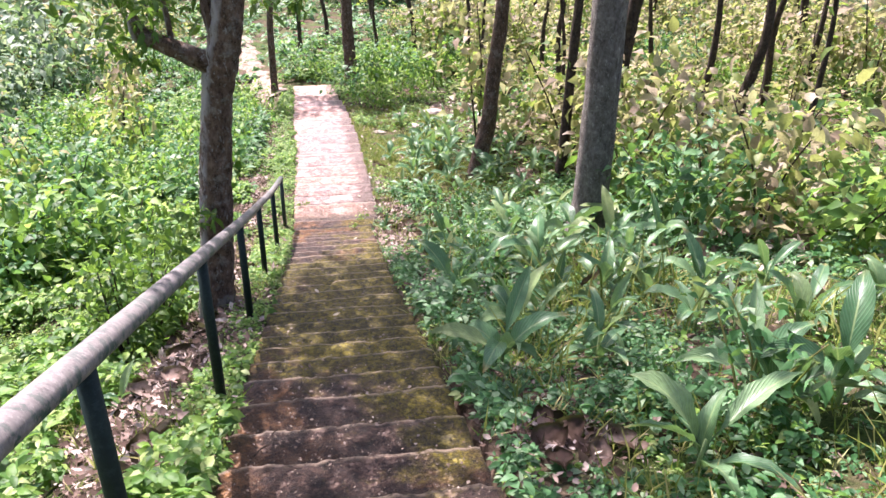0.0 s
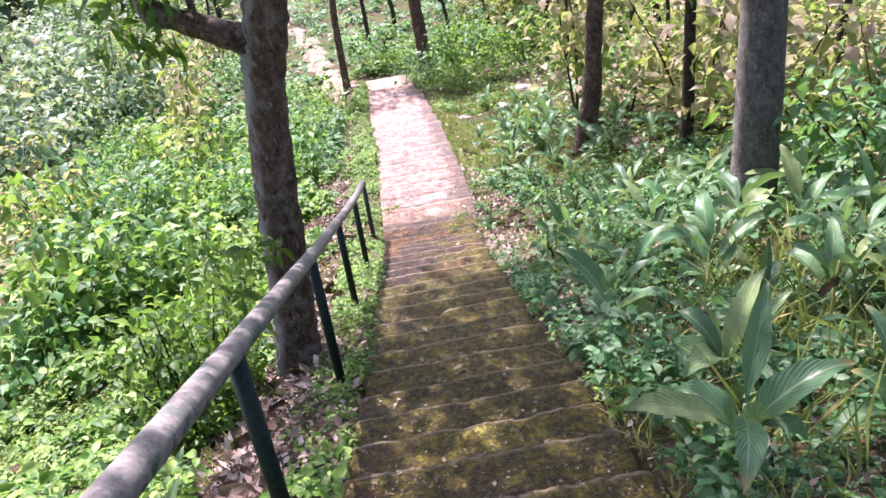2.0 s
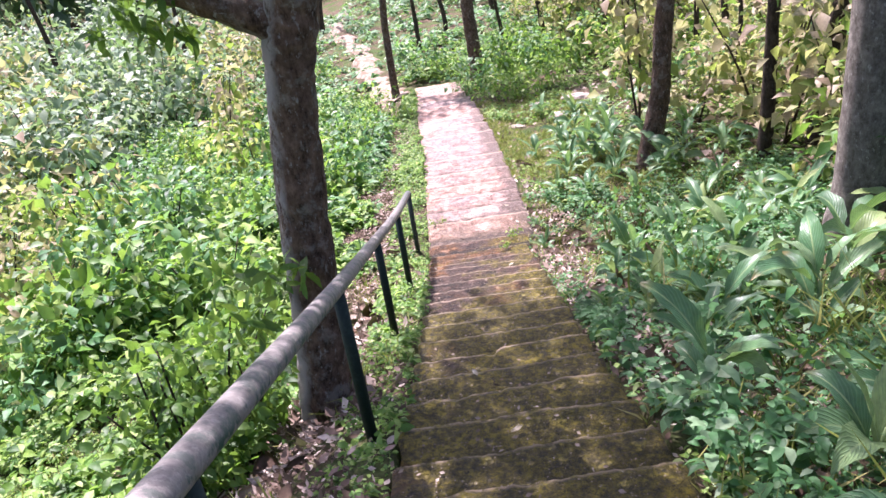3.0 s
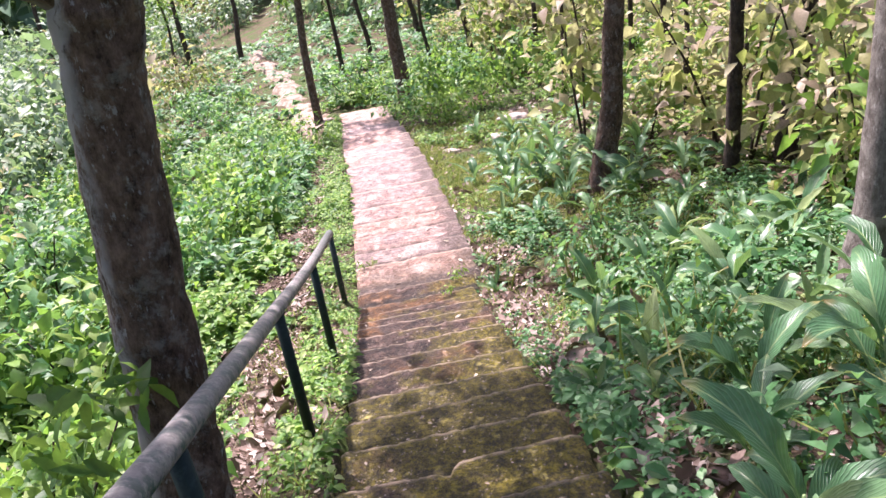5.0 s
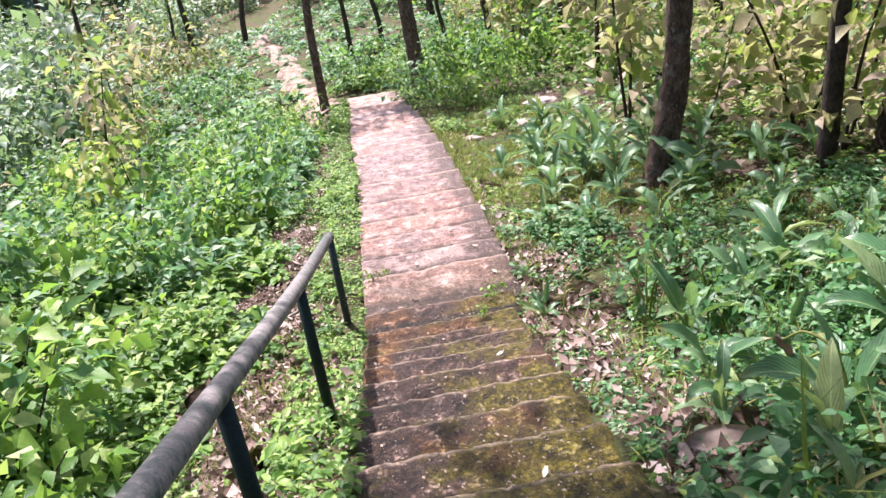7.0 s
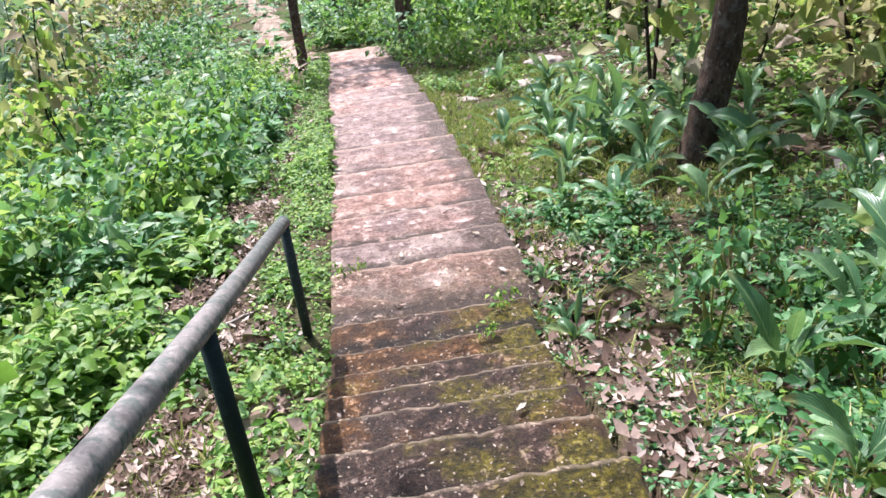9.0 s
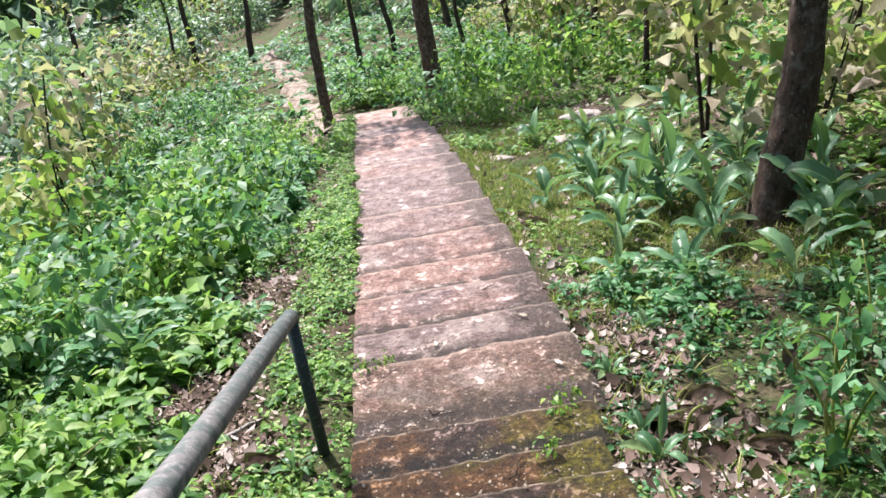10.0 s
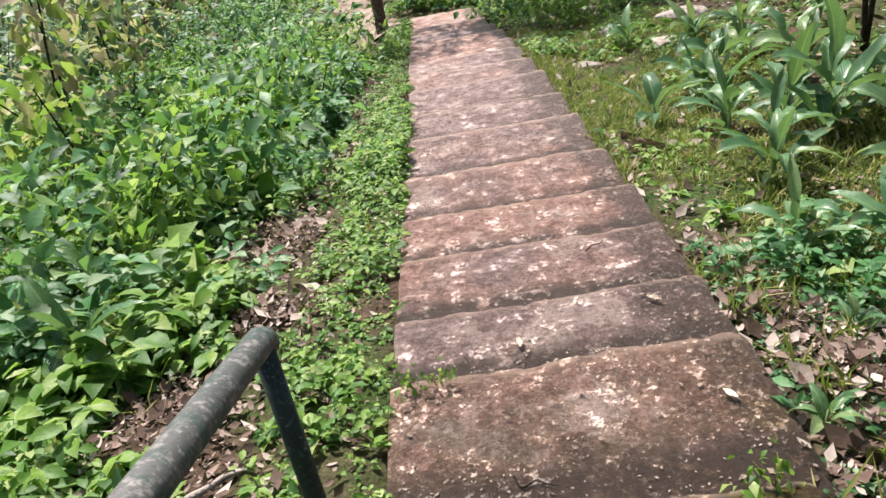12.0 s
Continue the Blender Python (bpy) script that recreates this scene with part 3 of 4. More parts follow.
# crown set off the trunk, on an added branch, to shade the right bank
build_tree("slender dark tree with a curving trunk", [(2.98, 13.75, -4.9), (3.05, 13.8, -4.4), (3.22, 13.8, -3.5), (3.28, 13.8, -2.6), (3.4, 13.8, -1.3), (3.5, 13.9, 1.5), (3.2, 14.0, 4.2)],
           (0.23, 0.17, 0.14, 0.13, 0.12, 0.09, 0.03), BARK_DARK, crown=((1.9, 17.0, 3.4), 2.7, 1300, 0.22),
           branches=[([(3.45, 13.9, 0.8), (3.0, 15.2, 2.2), (2.2, 16.8, 3.3)], (0.07, 0.05, 0.02))], stretch=(0.85, 1.1), seed=7)
build_tree("slender dark-barked forest tree", [(5.1, 13.0, -4.8), (5.2, 13.0, -4.0), (5.34, 13.0, -2.6), (5.5, 13.0, -0.4), (5.6, 13.1, 4.0)], (0.18, 0.14, 0.12, 0.1, 0.03), BARK_THIN, crown=((5.4, 13.2, 4.0), 3.0, 1500, 0.22), seed=8)
build_tree("thin dark trunk of a young forest tree", [(4.3, 12.7, -4.6), (4.33, 12.7, -3.6), (4.35, 12.7, -2.2), (4.45, 12.8, 0.5), (4.4, 12.9, 3.0)], (0.12, 0.09, 0.08, 0.06, 0.02), BARK_THIN, crown=((4.0, 12.9, 3.0), 1.7, 500, 0.2), seed=9)
build_tree("brown tree trunk standing at the foot of the stairs", [(1.45, 26.2, -6.7), (1.42, 26.2, -6.0), (1.36, 26.2, -4.6), (1.34, 26.2, -2.6), (1.2, 26.3, 3.0)], (0.32, 0.21, 0.18, 0.16, 0.05), BARK_DARK, crown=((1.2, 26.4, 2.6), 3.2, 1500, 0.26), seed=11)
build_tree("slim leaning tree beside the footpath", [(-1.06, 25.7, -6.6), (-1.07, 25.7, -6.0), (-1.05, 25.7, -4.4), (-0.95, 25.7, -3.0), (-0.9, 25.9, 1.0)], (0.14, 0.11, 0.1, 0.09, 0.03), BARK_DARK, crown=((-0.9, 26.0, 0.6), 2.2, 1700, 0.24), hanging=[((-0.9, 25.7, -2.7), 0.7, 160, 0.2)], seed=12)

# thin straight trunks in the wood, some bare, some with a sparse crown
THIN = ((-0.2, 32.0, 0.1), (2.6, 29.3, 0.08), (8.1, 15.0, 0.1), (8.3, 14.1, 0.13), (14.8, 22.3, 0.16), (10.9, 26.1, 0.2), (7.8, 11.05, 0.07), (10.4, 16.7, 0.11), (5.6, 27.5, 0.1), (6.4, 19.5, 0.1),
        (9.3, 20.4, 0.09), (12.5, 18.2, 0.1), (12.0, 14.4, 0.12), (7.2, 24.0, 0.09), (4.2, 31.5, 0.12), (8.8, 31.0, 0.13), (13.5, 30.5, 0.12), (16.8, 26.0, 0.14), (0.9, 35.0, 0.11), (3.2, 38.0, 0.13),
        (6.5, 36.0, 0.12), (10.5, 38.5, 0.14), (15.5, 37.0, 0.14), (-5.2, 46.0, 0.16), (-8.5, 50.0, 0.18), (-12.0, 44.0, 0.16), (20.0, 33.0, 0.15), (5.6, 16.9, 0.06), (6.9, 17.4, 0.05), (4.7, 21.5, 0.06), (-16.0, 52.0, 0.2), (-20.0, 47.0, 0.2), (-7.2, 40.0, 0.1))


def build_thin_trees():
    r = random.Random(21)
    kinds = []
    for k in range(4):
        t = tagged(new("slender_tree"), "slender dark trunk of a young plantation tree", "tree", group="young trees of the wood")
        pts = [(0, 0, -0.35)] + [(0.05 * r.uniform(-1, 1) * h, 0.05 * r.uniform(-1, 1) * h, h) for h in (0.8, 2.0, 3.4, 5.0)]
        sp = spline(pts, 5)
        part("trunk", tube(sp, list(np.linspace(0.1, 0.035, len(sp))), 9, 0.12, seed=k), BARK_THIN, t)
        part("crown", crown_mesh("crown", np.array((0, 0, 4.6)), 1.5, 240, 0.24, TEAK if k % 2 else TREE_LEAF, 60 + k, 0.9, 14), None, t)
        kinds.append(t)
    for n, (x, y, rad) in enumerate(THIN):
        m = pose(x, y, float(ground(x, y)), r.uniform(-4, 4), r.uniform(-4, 4), r.uniform(0, 360)) @ Matrix.Diagonal((rad * 10, rad * 10, max(0.9, rad * 9), 1))
        if n < 4:
            kinds[n].matrix_basis = m
        else:
            c = copy_thing(kinds[n % 4], pose(0, 0, 0))
            c.matrix_basis = m


build_thin_trees()


# ---- undergrowth ----
def place_ok(x, y, gap):
    return not (left_edge(y) - gap < x < right_edge(y) + gap and y < 26.3)


def scatter(things, spots, r, lo, hi, sink=0.03, lean=6):
    """Puts copies of the things at the spots; the first copy of each is the thing itself."""
    used = set()
    for n, (x, y) in enumerate(spots):
        k = n % len(things)
        s = r.uniform(lo, hi)
        m = pose(x, y, float(ground(x, y)) - sink, r.uniform(-lean, lean), r.uniform(-lean, lean), r.uniform(0, 360)) @ Matrix.Diagonal((s, s, s, 1))
        if k not in used:
            used.add(k)
            things[k].matrix_basis = m
        else:
            c = copy_thing(things[k], pose(0, 0, 0))
            c.matrix_basis = m


def blade_mesh(length, width, bend, seed, wavy=0.02):
    """A long broad leaf blade on its stalk, arching outward along +y from the origin, with a folded midrib and a slight twist."""
    r = random.Random(seed)
    bm = bmesh.new()
    uv = bm.loops.layers.uv.new("UVMap")
    rows, coords, n = [], {}, 13
    ang, twist, sway = radians(r.uniform(52, 76)), r.uniform(-0.9, 0.9), r.uniform(-0.12, 0.12)
    y, z = 0.0, 0.0
    for i in range(n + 1):
        t = i / n
        b = max(0.0, t - 0.2) / 0.8
        w = width * 0.5 * (math.sin(math.pi * b ** 0.8) ** 0.8 if 0 < b < 1 else 0)
        w = max(w, 0.005 if t < 0.5 else 0.0015)
        row = []
        for k in (-1, -0.5, 0, 0.5, 1):
            ripple = wavy * width * 3 * math.sin(i * 1.9 + k * 2 + seed) * abs(k) * (b > 0)
            a = twist * b
            sx, up = k * w * math.cos(a), abs(k) * w * 0.45 + k * w * math.sin(a) + ripple
            v = bm.verts.new((sx + sway * length * t * t, y - up * math.sin(ang), z + up * math.cos(ang)))
            coords[v] = (abs(k), t)
            row.append(v)
        rows.append(row)
        y += length / n * math.cos(ang)
        z += length / n * math.sin(ang)
        ang -= radians(bend) / n * (0.3 + 1.4 * t)
    for a, b in zip(rows, rows[1:]):
        for k in range(4):
            bm.faces.new((a[k], a[k + 1], b[k + 1], b[k]))
    for f in bm.faces:
        for l in f.loops:
            l[uv].uv = coords[l.vert]
    me = bpy.data.meshes.new("leaf")
    bm.to_mesh(me)
    bm.free()
    me.materials.append(BROAD)
    me.shade_smooth()
    return me


def random_spots(r, n, x0, x1, y0, y1, gap, clear=()):
    out = []
    while len(out) < n:
        x, y = r.uniform(x0, x1), r.uniform(y0, y1)
        if place_ok(x, y, gap) and all((x - a) ** 2 + (y - b) ** 2 > c * c for a, b, c in clear):
            out.append((x, y))
    return out


BLADES = [blade_mesh(0.50, 0.115, 75, 1), blade_mesh(0.42, 0.10, 110, 2), blade_mesh(0.56, 0.11, 55, 3), blade_mesh(0.36, 0.095, 130, 4), blade_mesh(0.46, 0.125, 95, 5), blade_mesh(0.40, 0.11, 150, 6), blade_mesh(0.52, 0.09, 40, 7)]


def broad_plant(seed, leaves):
    r = random.Random(seed)
    p = tagged(new("broadleaf_plant"), "broad-leaved green ginger-like plant growing in the undergrowth", "plant", group="broadleaf plants beside the stairs")
    part("stem", tube([(0, 0, -0.06), (0.01, 0, 0.1), (0.015, 0.01, 0.24)], [0.013, 0.011, 0.006], 7), BROAD, p)
    for n in range(leaves):
        o = part("leaf", BLADES[(n * 3 + seed) % 7], None, p, smooth_faces=False)
        s = r.uniform(0.65, 1.1)
        o.matrix_basis = pose(0, 0, 0.02 + 0.22 * n / leaves, r.uniform(-22, 16), r.uniform(-10, 10), n * 137 + r.uniform(-25, 25)) @ Matrix.Diagonal((s, s, s, 1))
    return p


def build_broad_plants():
    r = random.Random(31)
    kinds = [broad_plant(k + 1, 7 + k % 4) for k in range(5)]
    spots = [(1.25, 7.5), (1.91, 12.73), (1.82, 13.95), (1.12, 5.8), (2.05, 6.6), (2.75, 10.0), (1.3, 6.4), (1.51, 12.92), (1.5, 9.1), (1.62, 2.5), (2.06, 4.66), (2.3, 7.6), (2.6, 8.1), (2.4, 8.8), (2.9, 7.7),
             (2.1, 9.4), (1.75, 8.3), (3.1, 9.3), (3.5, 9.8), (2.5, 12.4), (2.9, 12.9), (2.4, 14.6), (2.0, 15.2), (2.6, 15.6), (2.9, 14.9), (1.7, 5.2), (2.5, 5.6), (2.9, 6.4), (3.4, 7.4),
             (3.0, 11.2), (3.4, 11.9), (2.2, 16.6), (2.9, 17.3), (1.6, 7.1), (3.7, 10.9), (1.25, 8.4), (-1.78, 12.75), (-1.7, 8.7), (-2.4, 14.2), (2.35, 3.3), (3.6, 5.2)]
    spots += [(1.45, 7.9), (1.9, 7.4), (2.15, 8.0), (2.75, 9.2), (2.3, 10.3), (1.8, 10.1), (2.6, 10.8), (3.2, 10.4), (3.6, 8.9), (2.1, 12.9), (2.45, 13.5), (1.95, 14.3), (2.2, 15.9), (1.6, 15.6), (1.75, 4.1), (1.4, 4.9), (2.6, 4.4), (3.0, 5.1), (1.1, 4.1), (2.0, 5.7)]
    spots += random_spots(r, 26, 2.2, 4.6, 1.5, 13.5, 0.3) + random_spots(r, 12, 1.9, 4.0, 13.5, 20, 0.5)
    scatter(kinds, spots, r, 0.75, 1.25)
    tall = [broad_plant(k + 21, 9) for k in range(3)]
    for p in tall:
        tagged(p, "tall clump of long blue-green blades below the grey tree")
    scatter(tall, [(2.2, 6.95), (2.6, 7.4), (3.1, 7.3), (2.9, 7.9)], r, 1.25, 1.55)
    scatter([broad_plant(31, 9), broad_plant(32, 8)], [(2.6, 14.0), (3.3, 13.2), (3.7, 14.2), (3.4, 15.1), (2.7, 15.2), (4.1, 13.6), (2.3, 14.9), (3.0, 16.2), (3.8, 15.9), (2.5, 16.9)], r, 1.05, 1.45)
    small = [broad_plant(k + 11, 7) for k in range(3)]
    for p in small:
        tagged(p, "small leafy green plant among the low herbs")
    scatter(small, random_spots(r, 34, -3.4, -1.0, 3.5, 13.5, 0.5) + random_spots(r, 22, -3.2, -0.8, 13.5, 22, 0.35) + random_spots(r, 14, 0.9, 2.0, 2.0, 13.0, 0.12), r, 0.35, 0.6)
    scatter([broad_plant(19, 6)], [(0.97, 10.75), (-0.64, 11.22), (-1.2, 14.9), (-1.15, 16.6), (1.02, 11.6)], r, 0.45, 0.6)


build_broad_plants()


def shrub(kind, label, seed, height, spread, count, size, material, group, wide=0.5, stems=3):
    """A shrub or sapling: a few stems forking from the foot, and foliage hung along them."""
    r = np.random.default_rng(seed)
    s = tagged(new(kind), label, kind.replace("_", " ") if kind != "yellowing_sapling" else "sapling", group=group)
    ends = []
    for k in range(stems):
        a = r.uniform(0, 6.28)
        e = np.array((math.cos(a) * spread * r.uniform(0.3, 0.8), math.sin(a) * spread * r.uniform(0.3, 0.8), height * r.uniform(0.75, 1.0)))
        mid = e * (0.4, 0.4, 0.5) + r.normal(0, 0.05, 3) * min(1, height)
        sp = spline([(0, 0, -0.12 * min(1, height)), tuple(mid), tuple(e)], 5)
        part("stem", tube(sp, list(np.linspace(0.008, 0.003, len(sp)) * (0.15 + min(1, height) + 0.6 * height)), 6), GRASS if height < 0.8 else BARK_THIN, s)
        ends.append(np.array([tuple(q) for q in sp]))
    pts = np.concatenate([e[3:] for e in ends])
    k = r.integers(0, len(pts), count)
    off = unit(r.normal(size=(count, 3))) * (r.random((count, 1)) ** 0.6) * spread * 0.62
    p = pts[k] + off * (1, 1, 0.7)
    p[:, 2] = np.maximum(p[:, 2], 0.04)
    way = unit(off + r.normal(size=(count, 3)) * 0.3 * spread + (0, 0, -0.05))
    ln = size * r.uniform(0.55, 1.25, count)
    fol = part("foliage", leaf_mesh("foliage", p, way, ln, ln * wide * r.uniform(0.8, 1.2, count), material, 0.3, 0.6, r, 0.9 < height < 2.0 and size < 0.3), None, s)
    tagged(fol, kind="stuff")
    return s


HOLLOWS = ((-3.2, 15.4, 0.5), (-3.75, 16.9, 0.55), (-2.7, 14.0, 0.35), (-2.3, 12.2, 0.3), (-3.0, 11.2, 0.35))
PATH_CLEAR = HOLLOWS + ((-1.2, 26.0, 0.9), (-1.6, 28.0, 0.9), (-2.0, 30.5, 0.9), (-2.4, 33.5, 0.9), (-2.8, 37.0, 1.0), (-3.6, 40.5, 1.0), (-4.3, 44.0, 1.1))


def build_shrubs():
    r = random.Random(41)
    teak = [shrub("yellowing_sapling", "thin sapling with large yellowing and beige leaves", 100 + k, 1.5 + 0.35 * k, 0.95, 150 + 18 * k, 0.215, TEAK, "yellowing saplings in the wood", 0.6, 2) for k in range(4)]
    spots = [(5.4, 8.2), (4.6, 7.0), (5.8, 10.2), (4.4, 10.4), (5.2, 11.6), (5.0, 14.6), (4.4, 15.6), (3.6, 16.4), (6.2, 7.4), (5.6, 12.4), (4.9, 11.4)]
    spots += random_spots(r, 85, 4.5, 20, 10, 34, 2.5) + random_spots(r, 35, 2.5, 14, 26, 44, 1.0, PATH_CLEAR)
    scatter(teak, spots, r, 0.75, 1.3)
    young = [shrub("yellowing_sapling", "thin sapling with large green and yellowing leaves", 110 + k, 1.5 + 0.4 * k, 0.9, 130 + 18 * k, 0.20, YOUNG, "green saplings on the bank", 0.6, 2) for k in range(3)]
    spots = [(-4.3, 10.2), (-4.9, 11.4), (-3.9, 11.9), (-5.4, 9.6), (-5.0, 13.0), (-6.2, 12.2), (-3.4, 17.0), (-4.2, 18.4), (-5.8, 16.0), (-6.6, 18.5), (-5.5, 20.5), (-7.6, 15.0), (-8.6, 19.0), (-6.25, 14.8), (-8.0, 15.7), (-4.9, 21.9), (-7.0, 13.4), (-5.6, 14.0), (-4.6, 12.6)]
    scatter(young, spots[::2], r, 0.75, 1.2)
    for k, (x, y) in enumerate(spots[1::2]):
        c = copy_thing(teak[k % 4], pose(0, 0, 0))
        c.matrix_basis = pose(x, y, float(ground(x, y)) - 0.03, 0, 0, 77 * k) @ Matrix.Scale(0.8 + 0.1 * (k % 4), 4)
    green = [shrub("bush", "leafy green bush in the undergrowth", 120 + k, 0.55 + 0.15 * k, 0.8, 330, (0.10, 0.13, 0.15, 0.12)[k], HERB_COOL if k % 2 else HERB, "green bushes of the undergrowth", 0.55) for k in range(4)]
    spots = [(-1.75, 17.4), (-1.9, 16.2), (-2.3, 18.4), (-1.6, 19.2), (-1.4, 21.4), (-2.6, 20.2), (-2.1, 8.0), (-2.43, 19.1), (-2.5, 17.8), (-2.6, 13.2), (-3.0, 15.0), (-4.1, 29.9), (1.9, 22.4), (1.5, 24.2), (2.4, 25.0), (-0.1, 27.6), (0.6, 27.2)]
    spots += random_spots(r, 26, -4.8, -2.0, 9, 22, 1.0) + random_spots(r, 50, -9, -2.2, 8, 34, 1.2, PATH_CLEAR) + random_spots(r, 45, 2.0, 14, 17, 38, 1.0, PATH_CLEAR) + random_spots(r, 14, 4.0, 8, 4, 12, 1.0)
    scatter(green, spots, r, 0.8, 1.5)
    round_leaf = [shrub("bush", "low plant with large round green leaves", 126 + k, 0.5, 0.42, 60, 0.2, HERB, "round-leaved plants on the bank", 0.85, 4) for k in range(2)]
    scatter(round_leaf, [(-2.1, 17.2), (-2.5, 17.7), (-1.9, 18.2), (-1.75, 15.9), (-2.9, 13.2), (-1.6, 13.6)], r, 0.8, 1.2)
    leafy = [shrub("bush", "upright leafy herb with soft pointed leaves", 130 + k, 0.45 + 0.1 * k, 0.36, 120, 0.095, HERB_COOL, "leafy herbs below the trees", 0.5, 5) for k in range(3)]
    spots = [(2.4, 10.4), (2.7, 9.8), (2.2, 9.6), (2.9, 10.8), (2.5, 11.2), (3.2, 11.6), (2.0, 10.2), (2.3, 10.9), (3.1, 10.1), (1.9, 9.2), (2.0, 11.5), (1.75, 10.7), (1.6, 6.0), (1.8, 3.5), (2.1, 2.9), (2.6, 2.3)]
    scatter(leafy, spots + random_spots(r, 12, 1.5, 4.5, 3.5, 13.0, 0.5), r, 0.6, 1.1)
    # two of the three thickets, and the far trees below, take the haze-paled colour
    far = [shrub("thicket", "distant green thicket, leaf colour mostly paled for haze", 140 + k, 2.2, 2.4, 560, 0.32, FAR_LEAF_HAZED if k else TEAK, "distant thickets", 0.5) for k in range(3)]
    spots = random_spots(r, 55, -40, -6, 34, 75, 1, PATH_CLEAR) + random_spots(r, 55, -4, 45, 40, 80, 1, PATH_CLEAR) + random_spots(r, 45, -34, -9, 16, 36, 1) + random_spots(r, 30, -60, -30, 25, 70, 1) + random_spots(r, 20, 14, 40, 12, 40, 1)
    scatter(far, spots, r, 0.9, 1.8, 0.1)
    wall = random_spots(r, 60, -110, 0, 80, 130, 1) + random_spots(r, 40, 0, 90, 85, 130, 1) + random_spots(r, 25, -110, -60, 30, 80, 1)
    scatter([shrub("distant_tree", "far tree of the wooded hillside", 150 + k, 3.4, 2.6, 300, 0.75, FAR_LEAF_HAZED, "distant trees", 0.5) for k in range(2)], wall, r, 2.0, 3.6, 0.2)
    ivy = [shrub("bush", "dark leafy shrub growing round a tree trunk", 160 + k, 1.0, 0.6, 460, 0.09, TREE_LEAF, "shrubs by the leaning tree", 0.6, 4) for k in range(3)]
    scatter(ivy, [(-1.62, 6.6), (-1.75, 6.95), (-1.7, 6.15)], r, 0.85, 1.05)


build_shrubs()


def herb_field(name, label, n, box, leaves, size, height, material, seed, gap=0.02, clear=(), wide=0.55, patch=0.0, fine=False, tilt=0.42):
    """Low herbs: many little plants, each a whorl of leaves; one object, for nobody could count them."""
    r = np.random.default_rng(seed)
    x0, x1, y0, y1 = box
    x, y = r.uniform(x0, x1, n), r.uniform(y0, y1, n)
    ok = ~((x > left_edge(y) - gap) & (x < right_edge(y) + gap) & (y < 26.25))
    for a, b, c in clear:
        ok &= (x - a) ** 2 + (y - b) ** 2 > (c * r.uniform(0.85, 1.15, n)) ** 2
    if patch:
        ok &= np.sin(1.7 * x + 0.6 * y + seed) + np.sin(1.3 * y - 1.9 * x + 2 * seed) + r.normal(0, 0.5, n) > patch
    x, y = x[ok], y[ok]
    m = len(x)
    w = np.sin(3.1 * x + 1.7 * y + seed) * np.cos(2.3 * y - 2.1 * x + seed) + 0.7 * np.sin(1.2 * x - 0.9 * y + 2 * seed) + 0.5 * np.sin(6.3 * x + 0.5 * seed) * np.sin(5.1 * y)
    grow = 0.12 + 0.95 * np.clip(0.5 + 0.42 * w, 0, 1) ** 1.5
    h = height * grow * r.uniform(0.5, 1.25, m)
    z = ground(x, y)
    k = np.repeat(np.arange(m), leaves)
    t = r.random(len(k))
    a = r.uniform(0, 2 * np.pi, len(k))
    out = np.c_[np.cos(a), np.sin(a), r.uniform(-0.15, 0.42, len(k))]
    foot = np.c_[x, y, z][k] + np.c_[np.cos(a) * 0.012, np.sin(a) * 0.012, h[k] * (0.2 + 0.8 * t)]
    ln = size * (r.uniform(0.6, 1.7, m) * (0.65 + 0.6 * grow))[k] * r.uniform(0.6, 1.2, len(k))
    me = leaf_mesh(name, foot, out, ln, ln * wide * r.uniform(0.75, 1.2, len(k)), material, 0.3, tilt, r, fine)
    return tagged(part(name, me, None, smooth_faces=False), label, "undergrowth", kind="stuff")


LITTER_CLEAR = tuple((1.02 + 0.1 * (k % 3), 6.4 + 0.5 * k, 0.24) for k in range(14)) + tuple((-0.98 - 0.13 * (k * 5 % 4), 3.0 + 0.42 * k, 0.24 + 0.07 * (k * 3 % 5)) for k in range(24)) + tuple((-1.0 - 0.17 * (k * 7 % 4), 13.0 + 0.85 * k, 0.16 + 0.06 * (k * 5 % 4)) for k in range(9)) + ((-1.05, 7.6, 0.36), (-1.1, 8.2, 0.4), (-1.08, 8.9, 0.38), (-1.15, 10.6, 0.42), (-1.25, 5.9, 0.5), (-1.1, 4.6, 0.3), (-1.0, 9.4, 0.38), (-0.95, 8.2, 0.25), (1.15, 2.9, 0.3), (1.2, 10.9, 0.4), (1.25, 12.2, 0.35), (1.15, 8.3, 0.3), (1.1, 6.1, 0.2), (-1.05, 14.2, 0.3), (-1.0, 15.5, 0.3), (-0.95, 17.2, 0.3))
herb_field("low_herbs", "bright green low herbs covering the slope", 6800, (-4.6, -1.15, 0.6, 13.5), 9, 0.074, 0.32, HERB, 1, 0.04, LITTER_CLEAR + HOLLOWS, patch=-0.75, fine=True)
herb_field("low_herbs", "small-leaved green seedlings between larger herbs", 3600, (-4.4, -0.6, 0.6, 13.5), 8, 0.045, 0.16, HERB, 21, 0.04, LITTER_CLEAR, patch=-0.3, fine=True)
herb_field("low_herbs", "sunlit yellow-green broad herbs on the open bank", 2600, (-2.9, -1.1, 7.5, 13.5), 8, 0.076, 0.22, HERB, 23, 0.1, LITTER_CLEAR[14:38:2], wide=0.6, patch=-0.6, fine=True, tilt=0.3)
herb_field("low_herbs", "scattered soft herbs between fallen leaves", 800, (-1.7, -0.6, 10.5, 24.0), 9, 0.062, 0.26, HERB, 24, 0.1, (), patch=0.25, fine=True)
